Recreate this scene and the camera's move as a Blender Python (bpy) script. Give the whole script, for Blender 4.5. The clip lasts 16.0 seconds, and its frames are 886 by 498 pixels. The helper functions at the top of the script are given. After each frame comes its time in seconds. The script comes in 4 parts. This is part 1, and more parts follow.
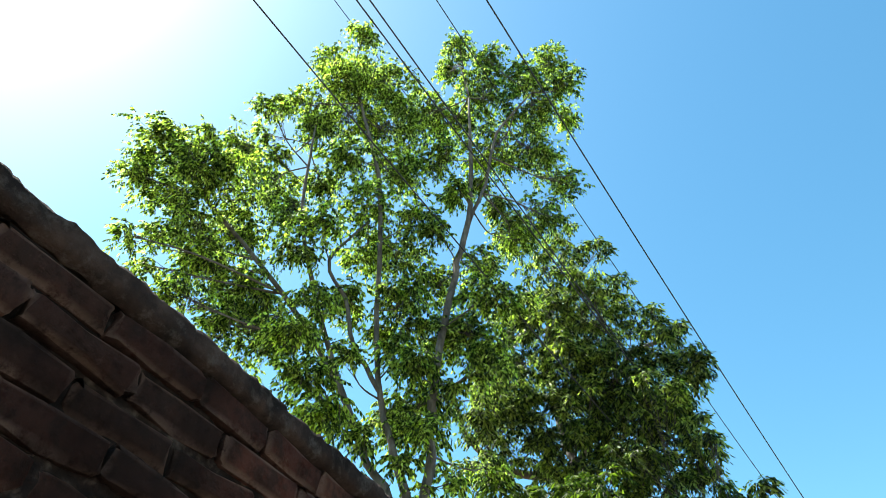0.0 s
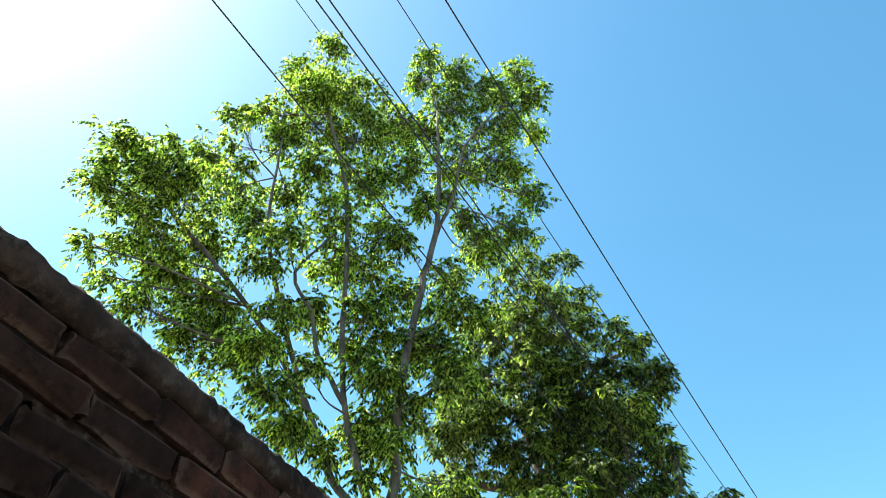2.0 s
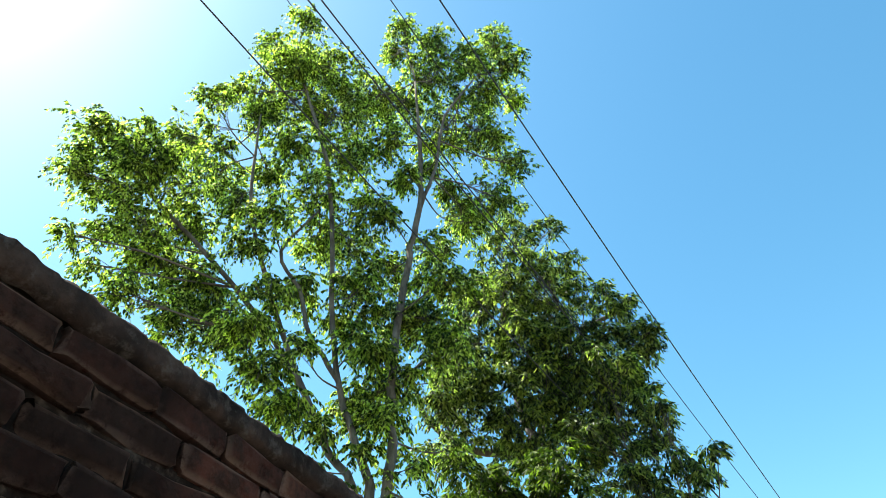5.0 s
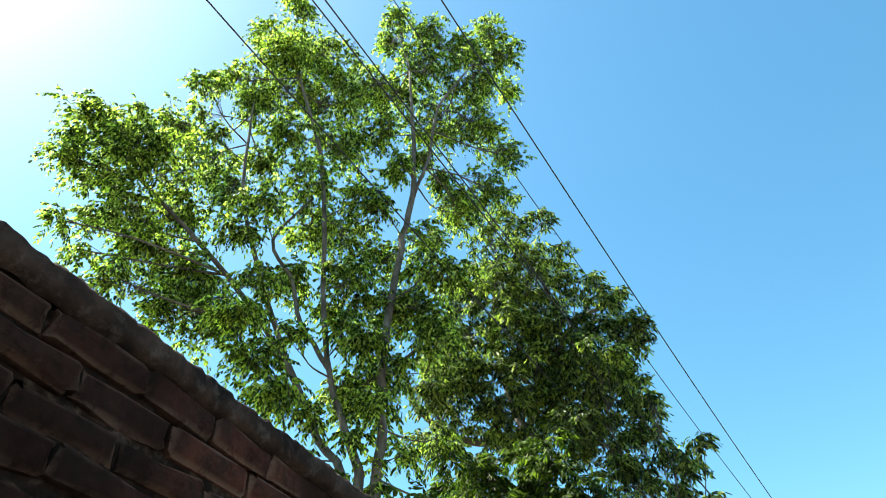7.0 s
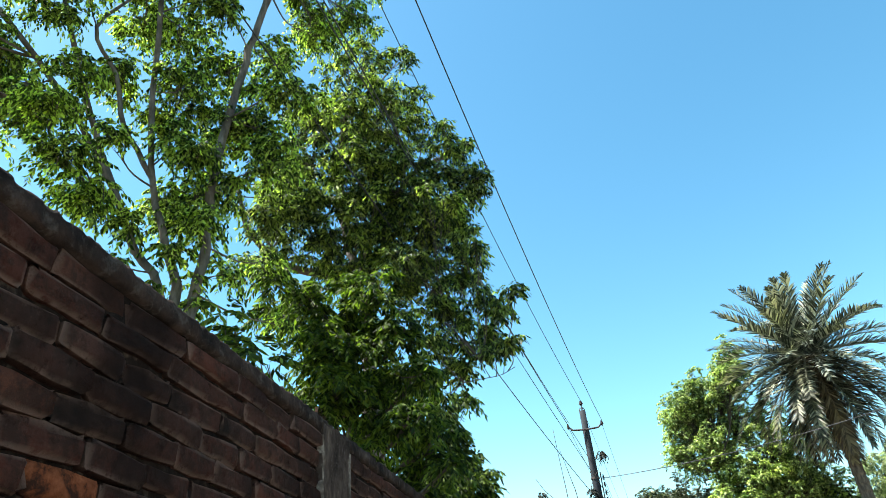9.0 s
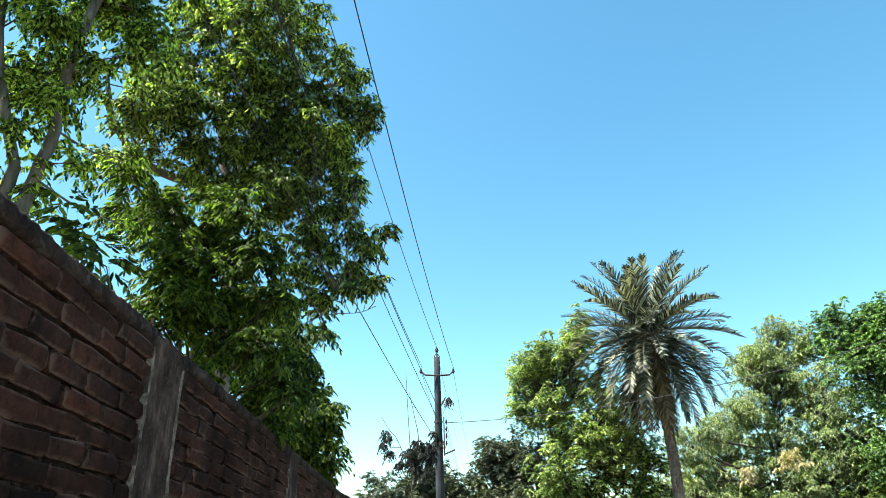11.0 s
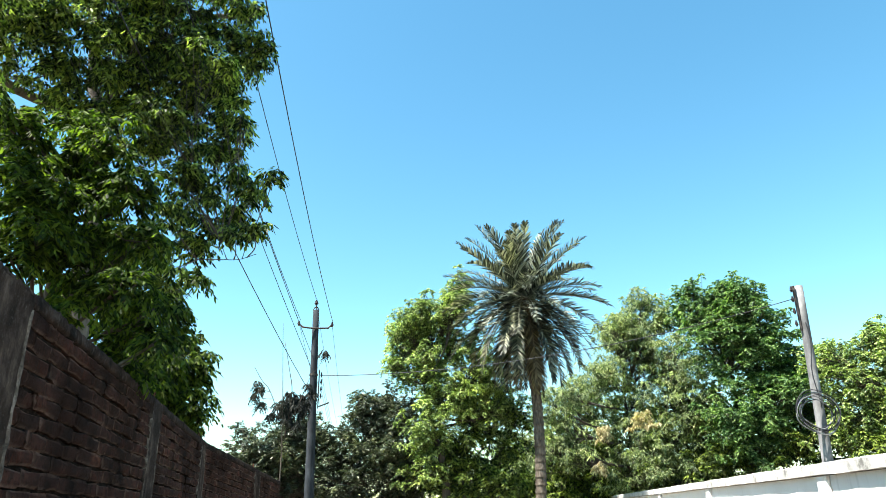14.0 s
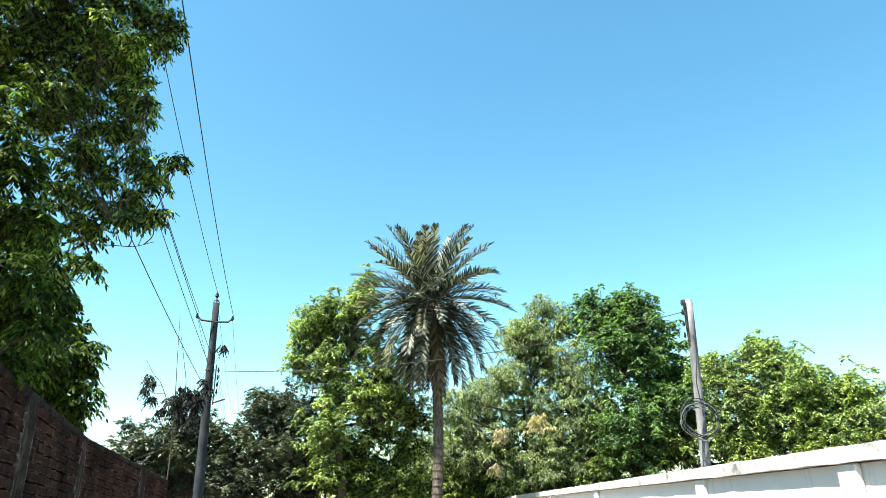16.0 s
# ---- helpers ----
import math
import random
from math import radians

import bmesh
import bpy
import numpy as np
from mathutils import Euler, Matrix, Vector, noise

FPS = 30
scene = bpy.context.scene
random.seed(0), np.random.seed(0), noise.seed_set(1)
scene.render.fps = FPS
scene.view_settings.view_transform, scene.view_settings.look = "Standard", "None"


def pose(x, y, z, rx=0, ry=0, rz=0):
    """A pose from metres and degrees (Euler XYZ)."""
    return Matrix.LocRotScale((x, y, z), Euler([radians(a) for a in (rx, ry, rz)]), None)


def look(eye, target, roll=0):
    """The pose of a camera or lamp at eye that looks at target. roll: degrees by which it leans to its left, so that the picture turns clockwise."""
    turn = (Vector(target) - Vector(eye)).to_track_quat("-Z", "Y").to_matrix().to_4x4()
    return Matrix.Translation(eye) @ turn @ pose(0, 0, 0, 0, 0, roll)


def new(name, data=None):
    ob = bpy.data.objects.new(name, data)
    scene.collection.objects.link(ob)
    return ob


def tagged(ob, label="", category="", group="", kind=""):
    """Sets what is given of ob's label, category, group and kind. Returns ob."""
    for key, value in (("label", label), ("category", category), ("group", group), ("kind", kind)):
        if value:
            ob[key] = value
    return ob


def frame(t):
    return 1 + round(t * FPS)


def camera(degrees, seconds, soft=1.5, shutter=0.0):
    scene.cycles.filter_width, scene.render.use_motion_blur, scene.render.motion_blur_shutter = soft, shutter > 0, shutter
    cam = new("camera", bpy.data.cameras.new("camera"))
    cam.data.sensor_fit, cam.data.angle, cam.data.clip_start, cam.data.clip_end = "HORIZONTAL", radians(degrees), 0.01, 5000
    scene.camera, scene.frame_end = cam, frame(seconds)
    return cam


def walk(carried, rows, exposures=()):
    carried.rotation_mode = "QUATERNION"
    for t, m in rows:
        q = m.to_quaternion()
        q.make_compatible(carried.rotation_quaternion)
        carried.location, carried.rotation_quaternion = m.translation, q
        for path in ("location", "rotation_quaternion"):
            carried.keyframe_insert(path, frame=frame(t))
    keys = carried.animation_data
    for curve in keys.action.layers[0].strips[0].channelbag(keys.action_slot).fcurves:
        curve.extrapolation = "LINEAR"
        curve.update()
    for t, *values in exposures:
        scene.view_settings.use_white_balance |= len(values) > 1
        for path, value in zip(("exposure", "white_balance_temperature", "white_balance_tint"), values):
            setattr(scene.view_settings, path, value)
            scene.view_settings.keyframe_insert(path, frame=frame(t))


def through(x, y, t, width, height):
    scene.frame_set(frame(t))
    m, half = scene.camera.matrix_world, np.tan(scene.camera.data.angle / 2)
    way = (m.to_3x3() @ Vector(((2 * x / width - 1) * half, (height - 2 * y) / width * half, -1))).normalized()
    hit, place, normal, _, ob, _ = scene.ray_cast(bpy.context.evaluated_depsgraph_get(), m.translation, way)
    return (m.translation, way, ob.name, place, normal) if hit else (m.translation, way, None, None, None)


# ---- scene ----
cam = camera(65.7, 16.0, soft=0.2)
# seconds, place, turn in degrees
PATH = [
    (0.0, 0.034, -0.003, 1.513, 136.78, -1.07, 26.57),
    (0.5, 0.047, -0.004, 1.518, 136.58, -0.27, 25.75),
    (1.0, 0.059, -0.005, 1.517, 136.43, -0.09, 25.01),
    (1.5, 0.068, -0.006, 1.521, 137.22, 0.25, 24.88),
    (2.0, 0.063, -0.013, 1.524, 137.67, 0.55, 24.52),
    (2.5, 0.057, -0.028, 1.522, 137.45, -1.43, 26.93),
    (3.0, 0.056, -0.040, 1.521, 138.75, -1.47, 32.85),
    (3.5, 0.066, -0.042, 1.524, 139.15, -1.20, 38.88),
    (4.0, 0.073, -0.039, 1.528, 137.93, 0.56, 35.22),
    (4.5, 0.060, -0.042, 1.526, 135.69, 3.43, 26.16),
    (7.0, 0.075, -0.044, 1.507, 134.38, 3.28, 24.69),
    (7.5, 0.084, -0.028, 1.494, 128.68, 3.48, 19.70),
    (8.0, 0.090, -0.009, 1.486, 124.23, 4.20, 17.48),
    (8.5, 0.096, 0.019, 1.487, 121.40, 4.80, 14.43),
    (9.0, 0.122, 0.046, 1.488, 120.18, 4.70, 10.03),
    (9.5, 0.162, 0.077, 1.482, 119.20, 3.42, 6.08),
    (10.0, 0.180, 0.092, 1.485, 117.84, 2.32, 1.93),
    (12.5, 0.194, 0.204, 1.521, 111.33, 0.83, -7.50),
    (13.0, 0.188, 0.215, 1.521, 111.21, 0.73, -10.03),
    (13.5, 0.186, 0.224, 1.523, 111.30, 0.76, -11.94),
    (14.0, 0.188, 0.229, 1.527, 110.78, 1.07, -13.32),
    (14.5, 0.195, 0.228, 1.532, 110.72, 0.91, -15.44),
    (15.0, 0.208, 0.232, 1.540, 110.64, 0.77, -17.42),
    (15.5, 0.201, 0.230, 1.536, 110.92, 0.23, -20.19),
    (16.0, 0.202, 0.238, 1.535, 110.66, 0.86, -21.44),
]
walk(cam, [(t, pose(x, y, z, rx, ry, rz)) for t, x, y, z, rx, ry, rz in PATH])

# ---- light ----
SUN_AZ, SUN_EL = -103.0, 59.0
world = bpy.data.worlds.new("sky")
scene.world = world
world.use_nodes = True
wn = world.node_tree
sky = wn.nodes.new("ShaderNodeTexSky")
sky.sky_type = "NISHITA"
sky.sun_disc = False
sky.sun_elevation, sky.sun_rotation = radians(SUN_EL), radians(SUN_AZ)
sky.air_density, sky.dust_density, sky.ozone_density = 1.0, 0.55, 2.0
back = wn.nodes["Background"]
back.inputs["Strength"].default_value = 0.092
tint = wn.nodes.new("ShaderNodeMix")
tint.data_type, tint.blend_type = "RGBA", "MULTIPLY"
tint.inputs["Factor"].default_value = 1.0
tint.inputs["B"].default_value = (1.21, 1.28, 0.95, 1)
deep = wn.nodes.new("ShaderNodeHueSaturation")
deep.inputs["Saturation"].default_value = 1.27
wn.links.new(sky.outputs["Color"], deep.inputs["Color"])
wn.links.new(deep.outputs["Color"], tint.inputs["A"])
wn.links.new(tint.outputs["Result"], back.inputs["Color"])

sun = new("sun", bpy.data.lights.new("sun", "SUN"))
sun.data.energy, sun.data.angle, sun.data.color = 5.0, radians(0.55), (1.0, 0.95, 0.86)
toward = Vector((math.sin(radians(SUN_AZ)) * math.cos(radians(SUN_EL)), math.cos(radians(SUN_AZ)) * math.cos(radians(SUN_EL)), math.sin(radians(SUN_EL))))
sun.matrix_world = look((0, 0, 30), Vector((0, 0, 30)) - toward)
scene.view_settings.exposure = 1.82


# ---- materials ----
def material(name, build, sheen=0.3):
    m = bpy.data.materials.new(name)
    m.use_nodes = True
    nt = m.node_tree
    bsdf = nt.nodes["Principled BSDF"]
    bsdf.inputs["Specular IOR Level"].default_value = sheen
    build(nt, bsdf)
    return m


def noise_node(nt, scale, detail=4.0, coords="Object", rough=0.55, stretch=None):
    tc = nt.nodes.new("ShaderNodeTexCoord")
    n = nt.nodes.new("ShaderNodeTexNoise")
    n.inputs["Scale"].default_value, n.inputs["Detail"].default_value, n.inputs["Roughness"].default_value = scale, detail, rough
    out = tc.outputs[coords]
    if stretch:
        mp = nt.nodes.new("ShaderNodeMapping")
        mp.inputs["Scale"].default_value = stretch
        nt.links.new(out, mp.inputs["Vector"])
        out = mp.outputs["Vector"]
    nt.links.new(out, n.inputs["Vector"])
    return n.outputs["Fac"]


def ramp(nt, fac, stops):
    r = nt.nodes.new("ShaderNodeValToRGB")
    while len(r.color_ramp.elements) < len(stops):
        r.color_ramp.elements.new(0.5)
    for e, (p, c) in zip(r.color_ramp.elements, stops):
        e.position, e.color = p, (*c, 1)
    nt.links.new(fac, r.inputs["Fac"])
    return r.outputs["Color"]


def blend(nt, fac, a, b, mode="MIX"):
    m = nt.nodes.new("ShaderNodeMix")
    m.data_type, m.blend_type = "RGBA", mode
    for sock, v in ((m.inputs["Factor"], fac), (m.inputs["A"], a), (m.inputs["B"], b)):
        if isinstance(v, (int, float)):
            sock.default_value = v
        elif isinstance(v, tuple):
            sock.default_value = (*v, 1)
        else:
            nt.links.new(v, sock)
    return m.outputs["Result"]


def bump(nt, bsdf, height, strength, distance):
    b = nt.nodes.new("ShaderNodeBump")
    b.inputs["Strength"].default_value, b.inputs["Distance"].default_value = strength, distance
    nt.links.new(height, b.inputs["Height"])
    nt.links.new(b.outputs["Normal"], bsdf.inputs["Normal"])


def brick_look(nt, bsdf):
    info = nt.nodes.new("ShaderNodeObjectInfo")
    geo = nt.nodes.new("ShaderNodeNewGeometry")
    add = nt.nodes.new("ShaderNodeMath")
    add.operation = "ADD"
    nt.links.new(info.outputs["Random"], add.inputs[0])
    nt.links.new(geo.outputs["Random Per Island"], add.inputs[1])
    fr = nt.nodes.new("ShaderNodeMath")
    fr.operation = "FRACT"
    nt.links.new(add.outputs[0], fr.inputs[0])
    tc = nt.nodes.new("ShaderNodeTexCoord")
    shift = nt.nodes.new("ShaderNodeVectorMath")
    shift.operation = "MULTIPLY_ADD"
    shift.inputs[1].default_value = (7.0, 7.0, 7.0)
    nt.links.new(info.outputs["Location"], shift.inputs[0])
    nt.links.new(tc.outputs["Object"], shift.inputs[2])

    def grain(scale, detail, rough):
        n = nt.nodes.new("ShaderNodeTexNoise")
        n.inputs["Scale"].default_value, n.inputs["Detail"].default_value, n.inputs["Roughness"].default_value = scale, detail, rough
        nt.links.new(shift.outputs[0], n.inputs["Vector"])
        return n.outputs["Fac"]

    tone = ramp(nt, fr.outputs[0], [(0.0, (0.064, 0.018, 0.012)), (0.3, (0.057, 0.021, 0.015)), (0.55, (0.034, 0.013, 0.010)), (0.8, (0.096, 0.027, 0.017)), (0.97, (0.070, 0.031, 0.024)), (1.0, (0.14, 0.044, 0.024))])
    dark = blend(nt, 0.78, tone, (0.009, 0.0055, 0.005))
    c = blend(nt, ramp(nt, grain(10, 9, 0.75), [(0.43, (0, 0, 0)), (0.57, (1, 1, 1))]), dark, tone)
    c = blend(nt, ramp(nt, grain(38, 8, 0.75), [(0.56, (0, 0, 0)), (0.70, (0.4, 0.4, 0.4))]), c, (0.15, 0.088, 0.066))
    # Paler rim: chipped edges, plus edge highlights put into the colour.
    pale_rim = nt.nodes.new("ShaderNodeAttribute")
    pale_rim.attribute_name = "pale_rim"
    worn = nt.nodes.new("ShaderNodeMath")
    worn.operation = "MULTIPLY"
    nt.links.new(pale_rim.outputs["Fac"], worn.inputs[0])
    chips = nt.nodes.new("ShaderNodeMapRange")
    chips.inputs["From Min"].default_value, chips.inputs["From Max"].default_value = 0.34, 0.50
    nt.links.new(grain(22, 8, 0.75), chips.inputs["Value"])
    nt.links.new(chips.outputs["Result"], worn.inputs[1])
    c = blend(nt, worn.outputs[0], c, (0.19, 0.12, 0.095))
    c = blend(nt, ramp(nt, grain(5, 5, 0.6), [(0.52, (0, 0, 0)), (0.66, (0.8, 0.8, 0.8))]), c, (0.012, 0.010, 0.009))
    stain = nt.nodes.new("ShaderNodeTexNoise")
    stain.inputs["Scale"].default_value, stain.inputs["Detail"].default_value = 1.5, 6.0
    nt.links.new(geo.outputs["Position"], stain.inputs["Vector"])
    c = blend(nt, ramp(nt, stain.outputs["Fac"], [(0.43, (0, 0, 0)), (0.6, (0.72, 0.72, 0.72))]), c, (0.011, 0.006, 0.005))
    nt.links.new(c, bsdf.inputs["Base Color"])
    bsdf.inputs["Roughness"].default_value = 0.9
    bump(nt, bsdf, grain(30, 9, 0.8), 1.0, 0.036)


def mortar_look(nt, bsdf):
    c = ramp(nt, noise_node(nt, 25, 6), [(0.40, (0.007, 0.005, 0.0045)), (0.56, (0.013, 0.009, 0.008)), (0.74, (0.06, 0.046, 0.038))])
    nt.links.new(c, bsdf.inputs["Base Color"])
    bsdf.inputs["Roughness"].default_value = 0.95
    bump(nt, bsdf, noise_node(nt, 60, 8), 0.9, 0.01)


def cap_look(nt, bsdf):
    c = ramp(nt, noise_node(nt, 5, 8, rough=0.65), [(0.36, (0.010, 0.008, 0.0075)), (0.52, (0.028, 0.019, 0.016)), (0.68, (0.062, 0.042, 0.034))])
    c = blend(nt, ramp(nt, noise_node(nt, 15, 9, rough=0.72), [(0.52, (0, 0, 0)), (0.68, (0.55, 0.55, 0.55))]), c, (0.10, 0.086, 0.076))
    nt.links.new(c, bsdf.inputs["Base Color"])
    bsdf.inputs["Roughness"].default_value = 0.93
    bump(nt, bsdf, noise_node(nt, 45, 9, rough=0.7), 0.9, 0.012)


def concrete_look(nt, bsdf):
    c = ramp(nt, noise_node(nt, 7, 9, rough=0.68, stretch=(1, 1, 0.55)), [(0.34, (0.016, 0.011, 0.009)), (0.48, (0.042, 0.030, 0.025)), (0.6, (0.095, 0.070, 0.058)), (0.74, (0.22, 0.175, 0.148))])
    c = blend(nt, ramp(nt, noise_node(nt, 2.6, 7, rough=0.6), [(0.48, (0, 0, 0)), (0.62, (0.85, 0.85, 0.85))]), c, (0.021, 0.015, 0.013))
    c = blend(nt, ramp(nt, noise_node(nt, 60, 5), [(0.6, (0, 0, 0)), (0.72, (0.5, 0.5, 0.5))]), c, (0.13, 0.115, 0.10))
    nt.links.new(c, bsdf.inputs["Base Color"])
    bsdf.inputs["Roughness"].default_value = 0.92
    bump(nt, bsdf, noise_node(nt, 28, 9, rough=0.75), 1.0, 0.022)


def lip_look(nt, bsdf):
    c = ramp(nt, noise_node(nt, 14, 7, rough=0.7), [(0.36, (0.035, 0.027, 0.022)), (0.52, (0.12, 0.098, 0.083)), (0.72, (0.34, 0.29, 0.255))])
    nt.links.new(c, bsdf.inputs["Base Color"])
    bsdf.inputs["Roughness"].default_value = 0.9
    bump(nt, bsdf, noise_node(nt, 60, 8), 0.8, 0.008)


def pole_look(tone, cool=1.0):
    def build(nt, bsdf):
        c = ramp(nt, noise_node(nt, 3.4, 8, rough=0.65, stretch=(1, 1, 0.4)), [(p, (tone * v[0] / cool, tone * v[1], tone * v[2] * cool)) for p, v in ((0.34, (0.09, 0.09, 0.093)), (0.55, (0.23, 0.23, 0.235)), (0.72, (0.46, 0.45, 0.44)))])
        nt.links.new(c, bsdf.inputs["Base Color"])
        bsdf.inputs["Roughness"].default_value = 0.85
        bump(nt, bsdf, noise_node(nt, 40, 6), 0.4, 0.005)
    return build


def plaster_look(nt, bsdf):
    c = ramp(nt, noise_node(nt, 1.6, 8, rough=0.6), [(0.35, (0.80, 0.765, 0.74)), (0.7, (0.86, 0.83, 0.81))])
    streak = ramp(nt, noise_node(nt, 5, 7, stretch=(1, 1, 0.12), rough=0.65), [(0.58, (0, 0, 0)), (0.75, (0.5, 0.5, 0.5))])
    nt.links.new(blend(nt, streak, c, (0.45, 0.43, 0.40)), bsdf.inputs["Base Color"])
    bsdf.inputs["Roughness"].default_value = 0.8
    bump(nt, bsdf, noise_node(nt, 50, 6), 0.25, 0.004)


def coping_look(nt, bsdf):
    c = ramp(nt, noise_node(nt, 4, 9, rough=0.7), [(0.34, (0.16, 0.155, 0.145)), (0.47, (0.42, 0.41, 0.39)), (0.66, (0.58, 0.57, 0.55))])
    nt.links.new(c, bsdf.inputs["Base Color"])
    bsdf.inputs["Roughness"].default_value = 0.9
    bump(nt, bsdf, noise_node(nt, 60, 8, rough=0.7), 0.6, 0.008)


def bark(dark, light, scale=14):
    def build(nt, bsdf):
        c = ramp(nt, noise_node(nt, scale, 7, stretch=(1, 1, 0.3), rough=0.65), [(0.3, dark), (0.7, light)])
        nt.links.new(c, bsdf.inputs["Base Color"])
        bsdf.inputs["Roughness"].default_value = 0.9
        bump(nt, bsdf, noise_node(nt, scale * 3, 7, stretch=(1, 1, 0.3)), 0.7, 0.01)
    return build


def leaf(dark, mid, light, shine=0.42, through=0.45, patch=0.5):
    """Leaves: each its own tone, widened to paint sun and shade; light shines through."""
    def build(nt, bsdf):
        geo = nt.nodes.new("ShaderNodeNewGeometry")
        c = ramp(nt, geo.outputs["Random Per Island"], [(0.18, dark), (0.52, mid), (0.88, light), (1.0, light)])
        big = noise_node(nt, patch * 2.2, 4)
        c = blend(nt, 1.0, c, ramp(nt, big, [(0.36, (0.62, 0.68, 0.75)), (0.5, (1.0, 1.0, 1.0)), (0.66, (1.3, 1.28, 1.0))]), "MULTIPLY")
        nt.links.new(c, bsdf.inputs["Base Color"])
        bsdf.inputs["Roughness"].default_value = shine
        tr = nt.nodes.new("ShaderNodeBsdfTranslucent")
        warm = blend(nt, 1.0, c, (0.95, 1.14, 0.5), "MULTIPLY")
        hs = nt.nodes.new("ShaderNodeHueSaturation")
        hs.inputs["Value"].default_value = 1.8
        nt.links.new(warm, hs.inputs["Color"])
        nt.links.new(hs.outputs["Color"], tr.inputs["Color"])
        mix = nt.nodes.new("ShaderNodeMixShader")
        mix.inputs["Fac"].default_value = through
        nt.links.new(bsdf.outputs["BSDF"], mix.inputs[1])
        nt.links.new(tr.outputs["BSDF"], mix.inputs[2])
        nt.links.new(mix.outputs["Shader"], nt.nodes["Material Output"].inputs["Surface"])
    return build


def plain(color, rough=0.6, metal=0.0):
    def build(nt, bsdf):
        c = ramp(nt, noise_node(nt, 20, 5), [(0.3, tuple(0.7 * v for v in color)), (0.7, color)])
        nt.links.new(c, bsdf.inputs["Base Color"])
        bsdf.inputs["Roughness"].default_value, bsdf.inputs["Metallic"].default_value = rough, metal
    return build


def ground_look(nt, bsdf):
    c = ramp(nt, noise_node(nt, 0.6, 8, rough=0.65), [(0.3, (0.08, 0.06, 0.04)), (0.55, (0.14, 0.11, 0.075)), (0.75, (0.05, 0.07, 0.02))])
    nt.links.new(c, bsdf.inputs["Base Color"])
    bsdf.inputs["Roughness"].default_value = 0.95
    bump(nt, bsdf, noise_node(nt, 12, 8), 0.6, 0.03)


def lane_look(nt, bsdf):
    c = ramp(nt, noise_node(nt, 3, 9, rough=0.7), [(0.3, (0.10, 0.085, 0.07)), (0.7, (0.18, 0.155, 0.13))])
    nt.links.new(c, bsdf.inputs["Base Color"])
    bsdf.inputs["Roughness"].default_value = 0.95
    bump(nt, bsdf, noise_node(nt, 40, 8), 0.6, 0.02)


def broken_look(nt, bsdf):
    c = ramp(nt, noise_node(nt, 13, 7, rough=0.7), [(0.42, (0.045, 0.02, 0.014)), (0.52, (0.20, 0.06, 0.026)), (0.7, (0.34, 0.125, 0.06))])
    nt.links.new(c, bsdf.inputs["Base Color"])
    bsdf.inputs["Roughness"].default_value = 0.95
    bump(nt, bsdf, noise_node(nt, 30, 9, rough=0.75), 1.0, 0.03)


def smear_look(nt, bsdf):
    c = ramp(nt, noise_node(nt, 16, 8, rough=0.7, stretch=(1, 0.25, 2.2)), [(0.40, (0.018, 0.016, 0.015)), (0.52, (0.07, 0.067, 0.063)), (0.70, (0.26, 0.25, 0.235))])
    nt.links.new(c, bsdf.inputs["Base Color"])
    bsdf.inputs["Roughness"].default_value = 0.9
    bump(nt, bsdf, noise_node(nt, 40, 8, rough=0.7, stretch=(1, 0.4, 1.4)), 0.6, 0.006)


BROKEN, SMEAR = material("broken_brick", broken_look, 0.06), material("smear", smear_look, 0.06)
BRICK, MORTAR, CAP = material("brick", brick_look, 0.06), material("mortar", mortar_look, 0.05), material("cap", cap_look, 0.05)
CONCRETE, POLE, PLASTER, COPING = material("concrete", concrete_look, 0.06), material("pole", pole_look(0.78)), material("plaster", plaster_look), material("coping", coping_look)
# Same concrete look, darkened to put the shade on this pole into its colour.
POLE_SHADED = material("pole_shaded", pole_look(0.155, 1.18), 0.15)
LIP = material("lip", lip_look, 0.06)
GROUND, LANE = material("ground", ground_look), material("lane", lane_look)
BARK = material("bark", bark((0.035, 0.030, 0.026), (0.17, 0.155, 0.135)), 0.15)
BARK_DARK = material("bark_dark", bark((0.03, 0.025, 0.02), (0.10, 0.082, 0.065)))
PALM_BARK = material("palm_bark", bark((0.02, 0.016, 0.013), (0.15, 0.125, 0.10), 11), 0.1)
LEAF_TALL = material("leaf_tall", leaf((0.016, 0.030, 0.007), (0.088, 0.130, 0.024), (0.44, 0.52, 0.125), 0.45, 0.58, 0.9), 0.18)
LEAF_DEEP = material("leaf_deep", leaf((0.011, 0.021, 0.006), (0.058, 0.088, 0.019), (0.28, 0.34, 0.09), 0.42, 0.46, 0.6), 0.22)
# Dark leaf tones hold the shade cast by the taller trees.
LEAF_NEEM = material("leaf_neem", leaf((0.010, 0.021, 0.004), (0.036, 0.063, 0.008), (0.105, 0.15, 0.022), 0.6, 0.42, 0.8), 0.18)
LEAF_MANGO = material("leaf_mango", leaf((0.018, 0.028, 0.015), (0.045, 0.06, 0.032), (0.15, 0.16, 0.105), 0.3, 0.15, 0.5), 0.34)
LEAF_LIME = material("leaf_lime", leaf((0.042, 0.070, 0.02), (0.155, 0.22, 0.064), (0.42, 0.48, 0.19), 0.4, 0.36, 0.6), 0.36)
LEAF_WILLOW = material("leaf_willow", leaf((0.05, 0.08, 0.032), (0.15, 0.20, 0.08), (0.38, 0.42, 0.21), 0.42, 0.36, 0.5), 0.34)
LEAF_GREEN = material("leaf_green", leaf((0.02, 0.055, 0.018), (0.075, 0.15, 0.048), (0.23, 0.33, 0.125), 0.4, 0.34, 0.5), 0.36)
